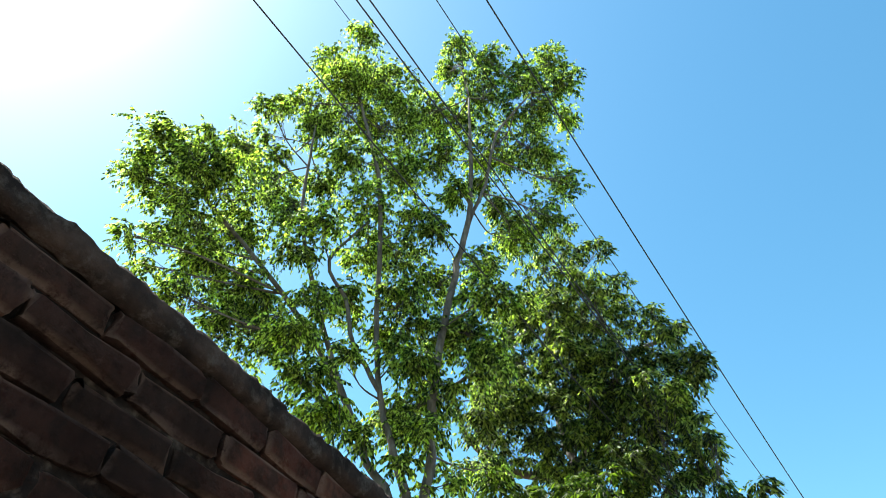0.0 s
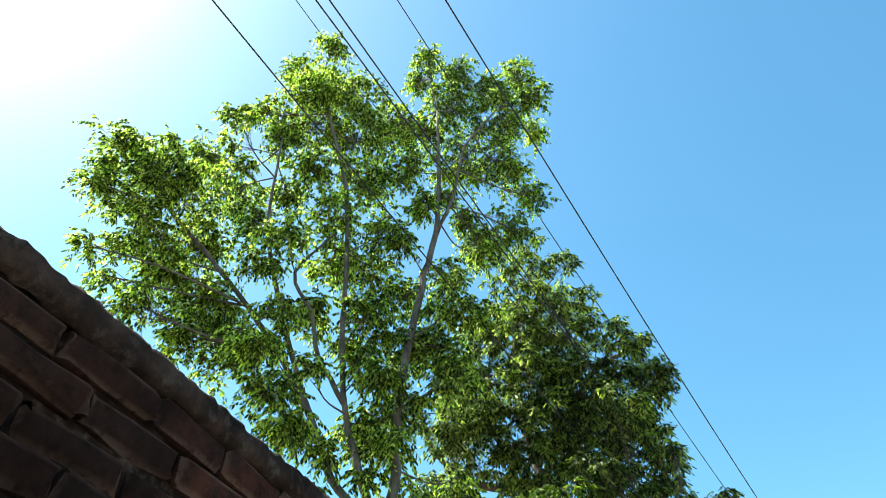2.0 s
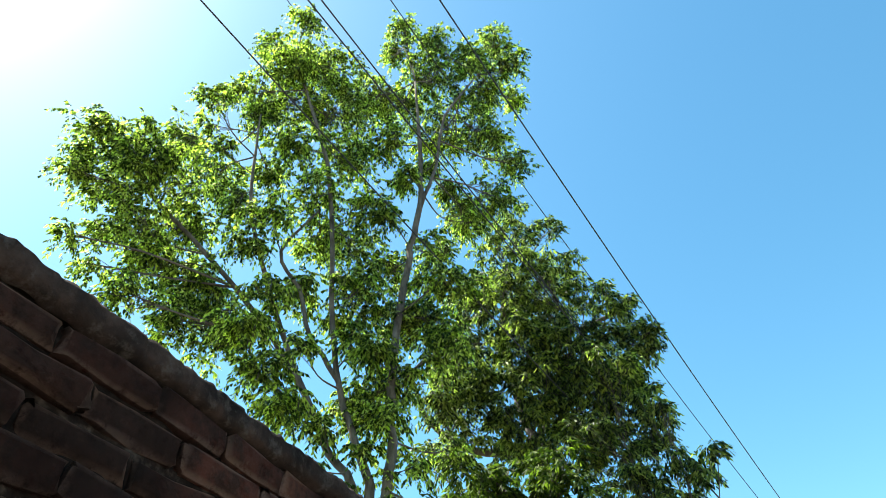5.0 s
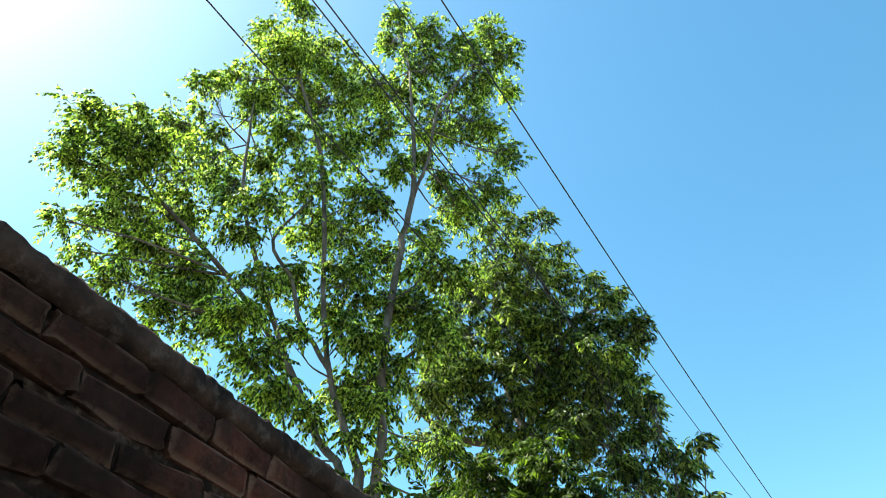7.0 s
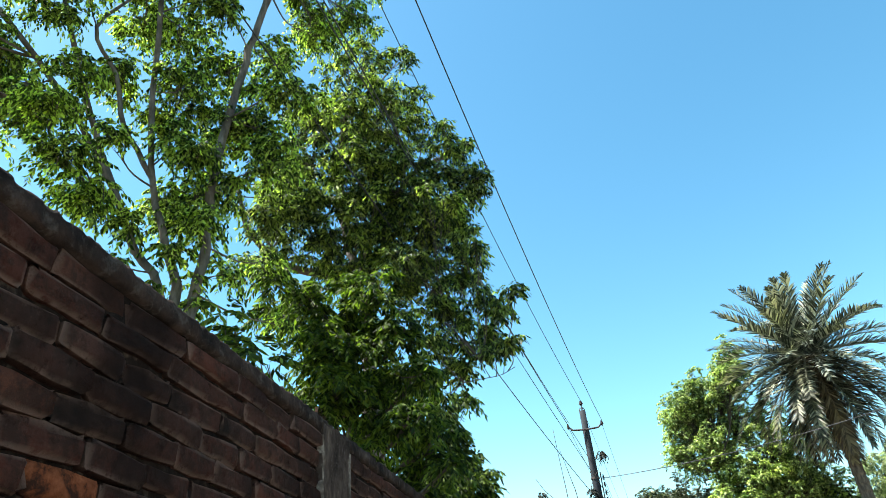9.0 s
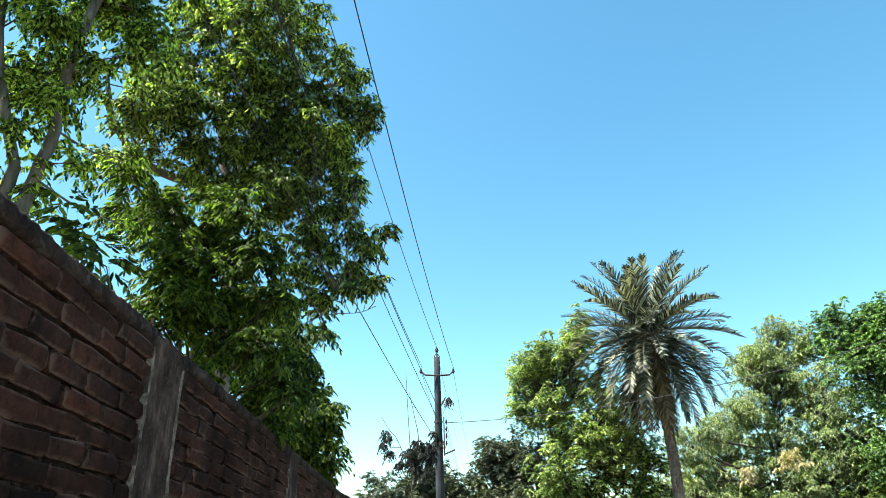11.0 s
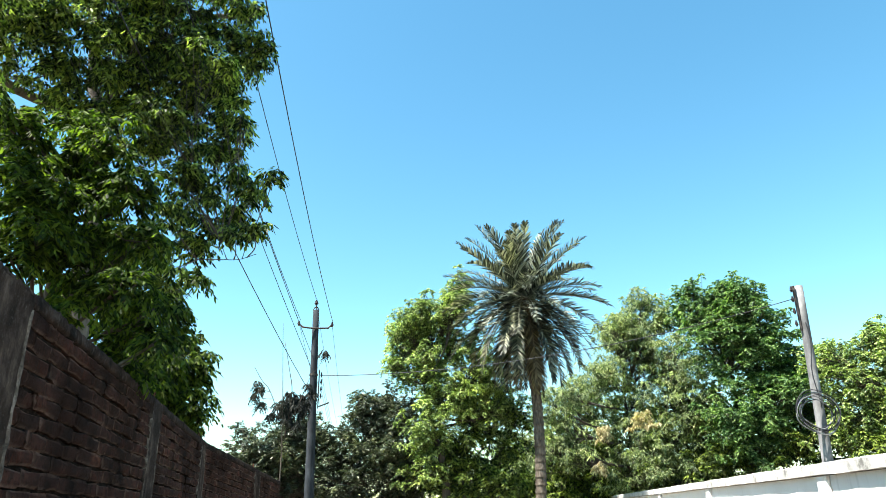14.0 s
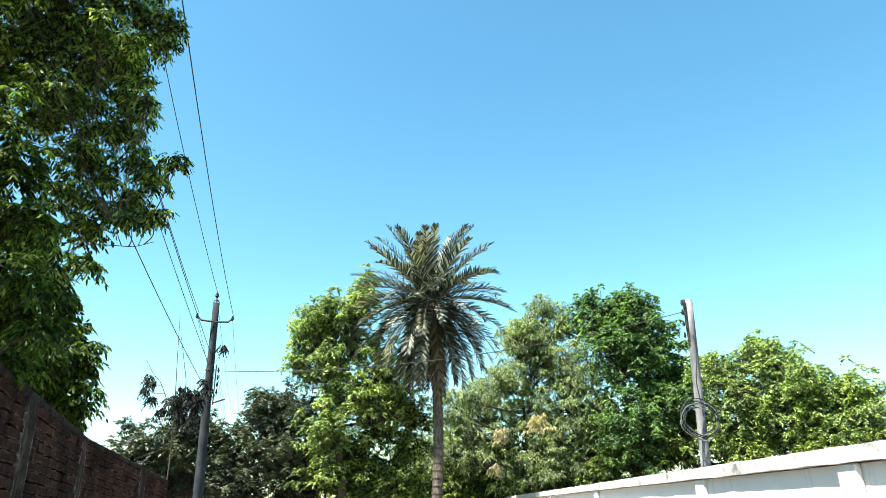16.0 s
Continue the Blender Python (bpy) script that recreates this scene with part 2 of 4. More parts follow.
# Pale end of the tones paints sun glare on the upper leaflets.
FROND = material("frond", leaf((0.014, 0.019, 0.012), (0.062, 0.074, 0.05), (0.44, 0.45, 0.36), 0.42, 0.05, 0.5), 0.34)
# Lower fronds: older and olive, with less of that painted glare.
FROND_LOW = material("frond_low", leaf((0.014, 0.017, 0.011), (0.045, 0.05, 0.032), (0.22, 0.22, 0.155), 0.5, 0.06, 0.5), 0.22)
FROND_DRY = material("frond_dry", leaf((0.06, 0.047, 0.03), (0.11, 0.085, 0.055), (0.19, 0.155, 0.1), 0.6, 0.15, 0.5))
LEAF_CREEPER = material("leaf_creeper", leaf((0.012, 0.014, 0.012), (0.022, 0.026, 0.022), (0.05, 0.052, 0.045), 0.6, 0.1, 0.5), 0.1)
LEAF_DRY = material("leaf_dry", leaf((0.2, 0.165, 0.09), (0.36, 0.30, 0.18), (0.5, 0.44, 0.29), 0.6, 0.3, 0.5))
WIRE = material("wire", plain((0.03, 0.03, 0.035), 0.5))
CABLE = material("cable", plain((0.22, 0.22, 0.22), 0.35))
STEEL = material("steel", plain((0.09, 0.075, 0.07), 0.6, 0.7))
PORCELAIN = material("porcelain", plain((0.035, 0.024, 0.022), 0.25))
RUST = material("rust", plain((0.16, 0.07, 0.04), 0.8, 0.3))


# ---- mesh helpers ----
def mesh_object(name, verts, faces, mat, parent=None, label="", smooth=False):
    me = bpy.data.meshes.new(name)
    me.from_pydata([tuple(v) for v in verts], [], [tuple(int(i) for i in f) for f in faces])
    me.materials.append(mat)
    if smooth:
        me.polygons.foreach_set("use_smooth", [True] * len(me.polygons))
    me.update()
    ob = new(name, me)
    if parent:
        ob.parent = parent
    if label:
        ob["label"] = label
    return ob


def part(name, bm, mat, parent, label="", smooth=False):
    me = bpy.data.meshes.new(name)
    bm.to_mesh(me)
    bm.free()
    me.materials.append(mat)
    if smooth:
        me.polygons.foreach_set("use_smooth", [True] * len(me.polygons))
    ob = new(name, me)
    ob.parent = parent
    if label:
        ob["label"] = label
    return ob


def thing(name, at, label, category, group="", kind=""):
    e = new(name)
    e.location = at
    e.empty_display_size = 0.2
    return tagged(e, label, category, group, kind)


def box(bm, lo, hi, bevel=0.0):
    c = [(a + b) / 2 for a, b in zip(lo, hi)]
    s = [b - a for a, b in zip(lo, hi)]
    r = bmesh.ops.create_cube(bm, size=1.0, matrix=Matrix.Translation(c) @ Matrix.Diagonal((*s, 1)))
    if bevel:
        es = list({e for v in r["verts"] for e in v.link_edges})
        bmesh.ops.bevel(bm, geom=es, offset=bevel, segments=1, affect="EDGES")


def tube(points, radii, sides=7):
    """Rings round a line of points: verts and faces."""
    pts = [Vector(p) for p in points]
    verts, faces = [], []
    ref = Vector((0.31, 0.82, 0.2))
    for i, p in enumerate(pts):
        d = (pts[min(i + 1, len(pts) - 1)] - pts[max(i - 1, 0)]).normalized()
        a = d.cross(ref)
        if a.length < 1e-3:
            a = d.cross(Vector((1, 0, 0)))
        a.normalize()
        b = d.cross(a)
        for k in range(sides):
            w = 2 * math.pi * k / sides
            verts.append(p + (a * math.cos(w) + b * math.sin(w)) * radii[i])
    for i in range(len(pts) - 1):
        for k in range(sides):
            k2 = (k + 1) % sides
            faces.append((i * sides + k, i * sides + k2, (i + 1) * sides + k2, (i + 1) * sides + k))
    faces.append(tuple(range(sides))[::-1])
    faces.append(tuple((len(pts) - 1) * sides + k for k in range(sides)))
    return verts, faces


def join(pieces):
    verts, faces = [], []
    for v, f in pieces:
        o = len(verts)
        verts += list(v)
        faces += [tuple(i + o for i in q) for q in f]
    return verts, faces


def smooth_line(pts, steps):
    """A Catmull-Rom line through (x, y, z, r) points."""
    P = [np.array(p, float) for p in pts]
    P = [2 * P[0] - P[1]] + P + [2 * P[-1] - P[-2]]
    out = []
    for i in range(1, len(P) - 2):
        for s in range(steps):
            t = s / steps
            a, b, c, d = P[i - 1:i + 3]
            out.append(0.5 * (2 * b + (c - a) * t + (2 * a - 5 * b + 4 * c - d) * t * t + (3 * b - a - 3 * c + d) * t ** 3))
    out.append(P[-2])
    return out


# ---- foliage ----
def leaf_mesh(name, base, way, side, length, width, mat, parent, fold=0.25, label=""):
    """One mesh of many small leaves, each folded along its rib. base, way and side are (n, 3) arrays."""
    n = len(base)
    nrm = np.cross(way, side)
    L, W = length[:, None], width[:, None]
    droop = -np.array([0, 0, 1.0]) * L * 0.10
    v = np.empty((n, 6, 3))
    v[:, 0] = base
    v[:, 1] = base + way * L * 0.28 + side * W * 0.46 + nrm * W * fold
    v[:, 2] = base + way * L * 0.68 + side * W * 0.40 + nrm * W * fold + droop * 0.5
    v[:, 3] = base + way * L + droop
    v[:, 4] = base + way * L * 0.68 - side * W * 0.40 + nrm * W * fold + droop * 0.5
    v[:, 5] = base + way * L * 0.28 - side * W * 0.46 + nrm * W * fold
    me = bpy.data.meshes.new(name)
    me.vertices.add(6 * n)
    me.vertices.foreach_set("co", v.ravel())
    idx = (np.arange(n)[:, None] * 6 + np.array([0, 1, 2, 3, 0, 3, 4, 5])).ravel()
    me.loops.add(8 * n)
    me.loops.foreach_set("vertex_index", idx.astype(np.int32))
    me.polygons.add(2 * n)
    me.polygons.foreach_set("loop_start", np.arange(0, 8 * n, 4, dtype=np.int32))
    me.materials.append(mat)
    me.update(calc_edges=True)
    me.validate()
    ob = new(name, me)
    ob.parent = parent
    ob["kind"] = "stuff"
    if label:
        ob["label"] = label
    return ob


def unit(v):
    return v / np.maximum(np.linalg.norm(v, axis=-1, keepdims=True), 1e-9)


def tufts(rng, places, radius, stalks, per, size, width, droop, hang=0.55):
    """Leaf places for tufts: stalks that arch out from each twig's end, with leaflets in two rows."""
    n = len(places)
    az = rng.random((n, stalks)) * 2 * np.pi
    el = np.radians(-25 + 95 * rng.random((n, stalks)))
    way = np.stack([np.cos(az) * np.cos(el), np.sin(az) * np.cos(el), np.sin(el)], -1)
    reach = radius * (0.7 + 0.5 * rng.random((n, stalks, 1)))
    side = unit(np.cross(way, np.array([0.02, 0.01, 1.0])))
    down = np.array([0, 0, -1.0])
    B, D, S = [], [], []
    for k in range(per):
        t = 0.3 + 0.7 * (k + rng.random((n, stalks, 1)) * 0.5) / per
        q = places[:, None] + reach * (way * t + down * droop * t * t)
        tan = unit(way + down * droop * 2 * t)
        sgn = 1.0 if k % 2 else -1.0
        d = unit(tan * (0.5 if k < per - 1 else 2.0) + side * sgn * 0.7 + down * droop * hang + rng.normal(size=q.shape) * 0.2)
        B.append(q.reshape(-1, 3))
        D.append(d.reshape(-1, 3))
        S.append(unit(np.cross(d, rng.normal(size=q.shape) * 0.45 + np.array([0, 0, 1.0]))).reshape(-1, 3))
    B, D, S = np.concatenate(B), np.concatenate(D), np.concatenate(S)
    n = len(B)
    return B, D, S, size * (0.65 + 0.6 * rng.random(n)), width * (0.7 + 0.5 * rng.random(n))


def tree(name, label, base, stems, lobes, bark_mat, leaf_mat, seed, spacing=0.2, layers=1.5, radius=0.22, stalks=8, per=6, size=0.12, width=0.04, droop=0.55, limb_r=0.026, category="tree", squash=0.85, core=0.3, wild=0.06, hang=0.55):
    """Stems, a limb to each lobe of the crown, twigs from it to the tufts, and the leaves."""
    rng = np.random.default_rng(seed)
    t = thing(name, base, label, category)
    o = np.array(base, float)
    nodes, owner = [], []
    for k, st in enumerate(stems):
        line = smooth_line([tuple(np.array(p[:3]) - o) + (p[3],) for p in st], 4)
        line = [q + np.append(rng.normal(size=3) * q[3] * 0.2, 0) for q in line]
        v, f = tube([q[:3] for q in line], [max(q[3], 0.004) for q in line], 8)
        ob = mesh_object("trunk" if k == 0 else "stem", v, f, bark_mat, t, smooth=True)
        owner += [ob] * len(line)
        nodes += line
    nodes = np.array(nodes)
    ends = []
    for x, y, z, r in [(x - o[0], y - o[1], z - o[2], r) for x, y, z, r in lobes]:
        c = np.array([x, y, z])
        d = np.linalg.norm(nodes[:, :3] - c, axis=1) + 1.2 * np.maximum(0, nodes[:, 2] - z + 0.3 * r)
        near = int(np.argmin(d))
        j = nodes[near]
        s = j[:3]
        length = np.linalg.norm(c - s)
        mid = (s + c) / 2 + rng.normal(size=3) * 0.06 * length + np.array([0, 0, -0.07 * length])
        r0 = max(0.008, min(limb_r * (0.45 + 0.4 * length), j[3] * 0.75))
        line = smooth_line([(*s, r0), (*mid, r0 * 0.72), (*c, r0 * 0.42)], 4)
        pieces = [tube([q[:3] for q in line], [q[3] for q in line], 6)]
        n = max(2, int(round(layers * (r / spacing) ** 2)))
        u = unit(rng.normal(size=(n, 3)))
        rad = max(r - 0.55 * radius, 0.3 * r) * (core + (1 - core) * rng.random(n) ** 0.5)
        tips = c + u * rad[:, None] * np.array([1, 1, squash]) + np.array([0, 0, 0.1 * r]) + rng.normal(size=(n, 3)) * (wild * r)
        ends.append(tips)
        for e in tips:
            a = line[int(rng.integers(len(line) // 2, len(line)))]
            m2 = (a[:3] + e) / 2 + rng.normal(size=3) * 0.08 * r + np.array([0, 0, -0.1 * r])
            pieces.append(tube([a[:3], m2, e], [r0 * 0.34, r0 * 0.24, max(0.003, r0 * 0.12)], 4))
        v, f = join(pieces)
        mesh_object("limb", v, f, bark_mat, owner[near], smooth=True)
    leaf_mesh("crown", *tufts(rng, np.concatenate(ends), radius, stalks, per, size, width, droop, hang), leaf_mat, t)
    return t


# ---- ground ----
bm = bmesh.new()
bmesh.ops.create_grid(bm, x_segments=60, y_segments=60, size=600)
for v in bm.verts:
    d = math.hypot(v.co.x, v.co.y)
    v.co.z = -0.03 + (0.25 * noise.noise(v.co * 0.03) if d > 60 else 0.0)
me = bpy.data.meshes.new("ground")
bm.to_mesh(me)
bm.free()
me.materials.append(GROUND)
tagged(new("ground", me), "bare earth with sparse grass reaching the horizon", "ground", kind="structure")
lane_pts = [(-1.3, -12, 0.0), (2.6, -12, 0.0), (3.4, 6, 0.0), (5.2, 30, 0.0), (8.0, 70, 0.0), (3.4, 70, 0.0), (0.2, 30, 0.0), (-1.0, 6, 0.0)]
tagged(mesh_object("road", lane_pts, [(0, 1, 2, 7), (7, 2, 3, 6), (6, 3, 4, 5)], LANE), "dusty grey lane between two boundary walls", "road", kind="structure")

# ---- brick wall ----
# Local: y along the wall, z up, face at x = 0, body towards -x.
WALL_TURN, WALL_DROP = -2.0, -0.6
wall = thing("wall_west", (-1.2, 0, 0), "old dark red brick boundary wall with rough mortar cap", "wall", kind="structure")
wall.matrix_world = pose(-1.2, 0, 0, WALL_DROP, 0, WALL_TURN)
TOP, COURSE, UNIT_L = 2.656, 0.0965, 0.30
WALL_A, WALL_B = -3.9, 17.2
PILLAR_STEP, PILLAR_W = 3.70, 0.44
PILLARS = [0.05 + PILLAR_STEP * k for k in range(-1, 5)]
BEND_Y = PILLARS[4] + 0.2


def bent(p):
    """Past its fourth pillar the wall turns with the lane and steps down."""
    over = max(0.0, p[1] - BEND_Y)
    return (p[0] + 0.172 * over, p[1], p[2] - 0.05 * over)



wall_rng = np.random.default_rng(11)
verts = [bent((x, y, z)) for y in (WALL_A, BEND_Y, WALL_B) for x, z in ((-0.235, -0.4), (-0.06, -0.4), (-0.06, TOP - 0.1), (-0.235, TOP - 0.1))]
faces = [(0, 3, 2, 1), (8, 9, 10, 11)] + [(k * 4 + q, k * 4 + (q + 1) % 4, k * 4 + 4 + (q + 1) % 4, k * 4 + 4 + q) for k in range(2) for q in range(4)]
mesh_object("core", verts, faces, MORTAR, wall)
verts, faces = [], []
MY, MZ = 330, 90
for a in range(MZ + 1):
    z = 0.9 + (TOP - 0.08 - 0.9) * a / MZ
    for b in range(MY + 1):
        y = 0.2 + 6.6 * b / MY
        verts.append((min(-0.009, -0.030 + 0.016 * noise.noise((y * 3.1, z * 3.1, 2.0)) + 0.012 * noise.noise((y * 14, z * 14, 7.0))), y, z))
for a in range(MZ):
    for b in range(MY):
        i = a * (MY + 1) + b
        faces.append((i, i + 1, i + MY + 2, i + MY + 1))
mesh_object("mortar", verts, faces, MORTAR, wall, "rough dark mortar, proud in places", smooth=True)


COLS, ROWS = (0.0, 0.05, 0.5, 0.95, 1.0), (0.0, 0.16, 0.84, 1.0)
RIM = [(r, 0) for r in range(3)] + [(3, c) for c in range(4)] + [(r, 4) for r in (3, 2, 1)] + [(0, c) for c in (4, 3, 2, 1)]
PALE_RIM = [1.0 if r in (0, 3) or c in (0, 4) else 0.16 for r in range(4) for c in range(5)] + [0.5] * 14 + [0.0] * 14


def brick_mesh(k):
    """A worn brick: a rough flat face with ragged rim, its front at x = 0, and four sides."""
    rng = np.random.default_rng(100 + k)
    l, h, dp = UNIT_L - 0.008, COURSE - 0.013, 0.055
    j = lambda s: float(rng.normal() * s)
    tip = j(0.003)
    front = []
    for r in range(4):
        for c in range(5):
            rim = r in (0, 3) or c in (0, 4)
            corner = r in (0, 3) and c in (0, 4)
            y, z = (COLS[c] - 0.5) * l, (ROWS[r] - 0.5) * h
            pull = 0.002 + 0.02 * float(rng.random()) ** 2 if corner else 0.0
            y -= math.copysign(pull, y) if corner else 0.0
            z -= math.copysign(pull * 0.7, z) if corner else 0.0
            front.append(((-0.011 if rim else 0.001) + j(0.0045) + tip * (COLS[c] - 0.5), y + j(0.006), z + j(0.0045)))
    edge = [front[r * 5 + c] for r, c in RIM]
    verts = front + edge + [(-dp, y * 0.99, z * 0.97) for x, y, z in edge]
    faces = [(r * 5 + c, r * 5 + c + 1, r * 5 + c + 6, r * 5 + c + 5) for r in range(3) for c in range(4)]
    faces += [(20 + i, 34 + i, 34 + (i + 1) % 14, 20 + (i + 1) % 14) for i in range(14)]
    me = bpy.data.meshes.new("brick")
    me.from_pydata(verts, [], faces)
    me.polygons.foreach_set("use_smooth", [True] * len(faces))
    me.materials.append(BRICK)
    me.attributes.new("pale_rim", "FLOAT", "POINT").data.foreach_set("value", PALE_RIM)
    return me, np.array(verts), faces


BRICKS = [brick_mesh(k) for k in range(16)]
placed, rest = [], []
rows = int((TOP - 0.075) / COURSE) + 3
# head joints of the upper courses in the near panel
BOND = [
    (0.05, 0.369, 0.690, 0.985, 1.24, 1.50, 1.84, 2.19, 2.58, 2.87, 3.16, 3.54),
    (0.19, 0.498, 0.805, 1.10, 1.408, 1.737, 2.092, 2.354, 2.67, 2.98, 3.248, 3.54),
    (0.05, 0.36, 0.672, 0.968, 1.267, 1.566, 1.875, 2.124, 2.492, 2.79, 3.07, 3.413, 3.54),
    (0.19, 0.523, 0.809, 1.097, 1.404, 1.715, 2.03, 2.36, 2.66, 2.948, 3.297, 3.54),
    (0.05, 0.387, 0.68, 0.974, 1.285, 1.596, 1.909, 2.19, 2.453, 2.77, 3.08, 3.405, 3.54),
    (0.19, 0.50, 0.80, 1.12, 1.431, 1.747, 2.03, 2.308, 2.642, 2.984, 3.27, 3.54),
    (0.05, 0.36, 0.65, 0.95, 1.243, 1.548, 1.84, 2.102, 2.442, 2.76, 3.06, 3.36, 3.54),
]
for i in range(rows):
    z0 = TOP - 0.08 - COURSE * (i + 0.5)
    for p in PILLARS:
        y, end = p + PILLAR_W / 2 - 0.012, min(p + PILLAR_STEP - PILLAR_W / 2 + 0.012, WALL_B)
        joints = [y]
        if abs(p - 0.05) < 0.01 and i < len(BOND):
            joints = [y] + [q for q in BOND[i] if q > y + 0.05]
        else:
            y += (0.5 if i % 2 else 1.0) * UNIT_L
            while end - y > 0.3 * UNIT_L:
                joints.append(y)
                y += (0.55 if wall_rng.random() < 0.06 else 1.0) * UNIT_L + float(wall_rng.normal() * 0.01)
            joints.append(end)
        for j0, j1 in zip(joints, joints[1:]):
            mid, size = (j0 + j1) / 2, (j1 - j0) / UNIT_L
            z = z0 + 0.006 * noise.noise((0.3, mid * 0.9, i * 0.37)) + float(wall_rng.normal() * 0.003)
            if z > -0.2:
                q = (float(wall_rng.normal() * 0.0065) - (0.012 if wall_rng.random() < 0.05 else 0.0), mid, z, float(wall_rng.normal() * 1.1), float(wall_rng.normal() * 1.5), int(wall_rng.integers(16)), size)
                near = 0.0 < mid < 4.7 and i < 16
                (placed if near else rest).append(q)
placed, spare = placed[:300], placed[300:]
rest += spare
verts, faces = [], []
for x, y, z, a, b, k, l in rest:
    o = len(verts)
    verts += [bent((x + vx, y + vy * l, z + vz + vy * a * 0.0174)) for vx, vy, vz in BRICKS[k][1]]
    faces += [tuple(i + o for i in f) for f in BRICKS[k][2]]
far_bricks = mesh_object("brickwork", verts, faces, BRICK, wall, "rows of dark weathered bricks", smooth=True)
far_bricks["kind"] = "stuff"
far_bricks.data.attributes.new("pale_rim", "FLOAT", "POINT").data.foreach_set("value", PALE_RIM * len(rest))

# rough cap along the top
cap_rng = np.random.default_rng(5)
ys = np.concatenate([np.arange(WALL_A, 0.0, 0.03), np.arange(0.0, 5.0, 0.011), np.arange(5.0, 8.0, 0.022), np.arange(8.0, WALL_B, 0.05)])
prof = [(-0.03, -0.080), (0.002, -0.076), (0.006, -0.05), (0.004, -0.012), (-0.006, 0.004), (-0.05, 0.010), (-0.12, 0.012), (-0.20, 0.006), (-0.235, -0.01), (-0.24, -0.080)]
verts, faces = [], []
lumps = [(0.004 * float(cap_rng.normal()), 0.005 * float(cap_rng.normal())) for _ in range(260)]
for y in ys:
    place = (y - WALL_A + 0.03 * noise.noise((y * 2.0, 4.0, 0.0))) / 0.137
    lump, within = lumps[int(place) % 260], place % 1.0
    groove = 0.004 * max(0.0, 1.0 - min(within, 1.0 - within) / 0.07) if y < 12 else 0.0
    for px_, pz_ in prof:
        nn = noise.noise((px_ * 6, y * 1.7, pz_ * 6)) * 0.005 + noise.noise((px_ * 20, y * 11, pz_ * 20)) * 0.005 + noise.noise((px_ * 45, y * 32, pz_ * 45)) * 0.006
        gap = 0.006 if noise.noise((7.0, y * 6.0, 3.0)) > 0.45 else 0.0
        dip = -0.012 * max(0.0, 1.0 - abs(y) / 2.2) + 0.04 * min(1.0, max(0.0, (0.225 - y) / 0.2)) * min(1.0, max(0.0, (y + 0.42) / 0.2))
        nn += (lump[0] * 0.32 - groove) if pz_ > -0.06 else 0.0
        verts.append(bent((px_ + nn * (1 if px_ > -0.1 else 0.4) - (gap if px_ > -0.03 else 0), y, TOP + pz_ - dip + nn * 0.9 - (gap * 0.8 if pz_ > -0.03 else 0))))
m_ = len(prof)
for i in range(len(ys) - 1):
    for k in range(m_ - 1):
        faces.append((i * m_ + k, (i + 1) * m_ + k, (i + 1) * m_ + k + 1, i * m_ + k + 1))
mesh_object("cap", verts, faces, CAP, wall, "black stained mortar cap", smooth=True)

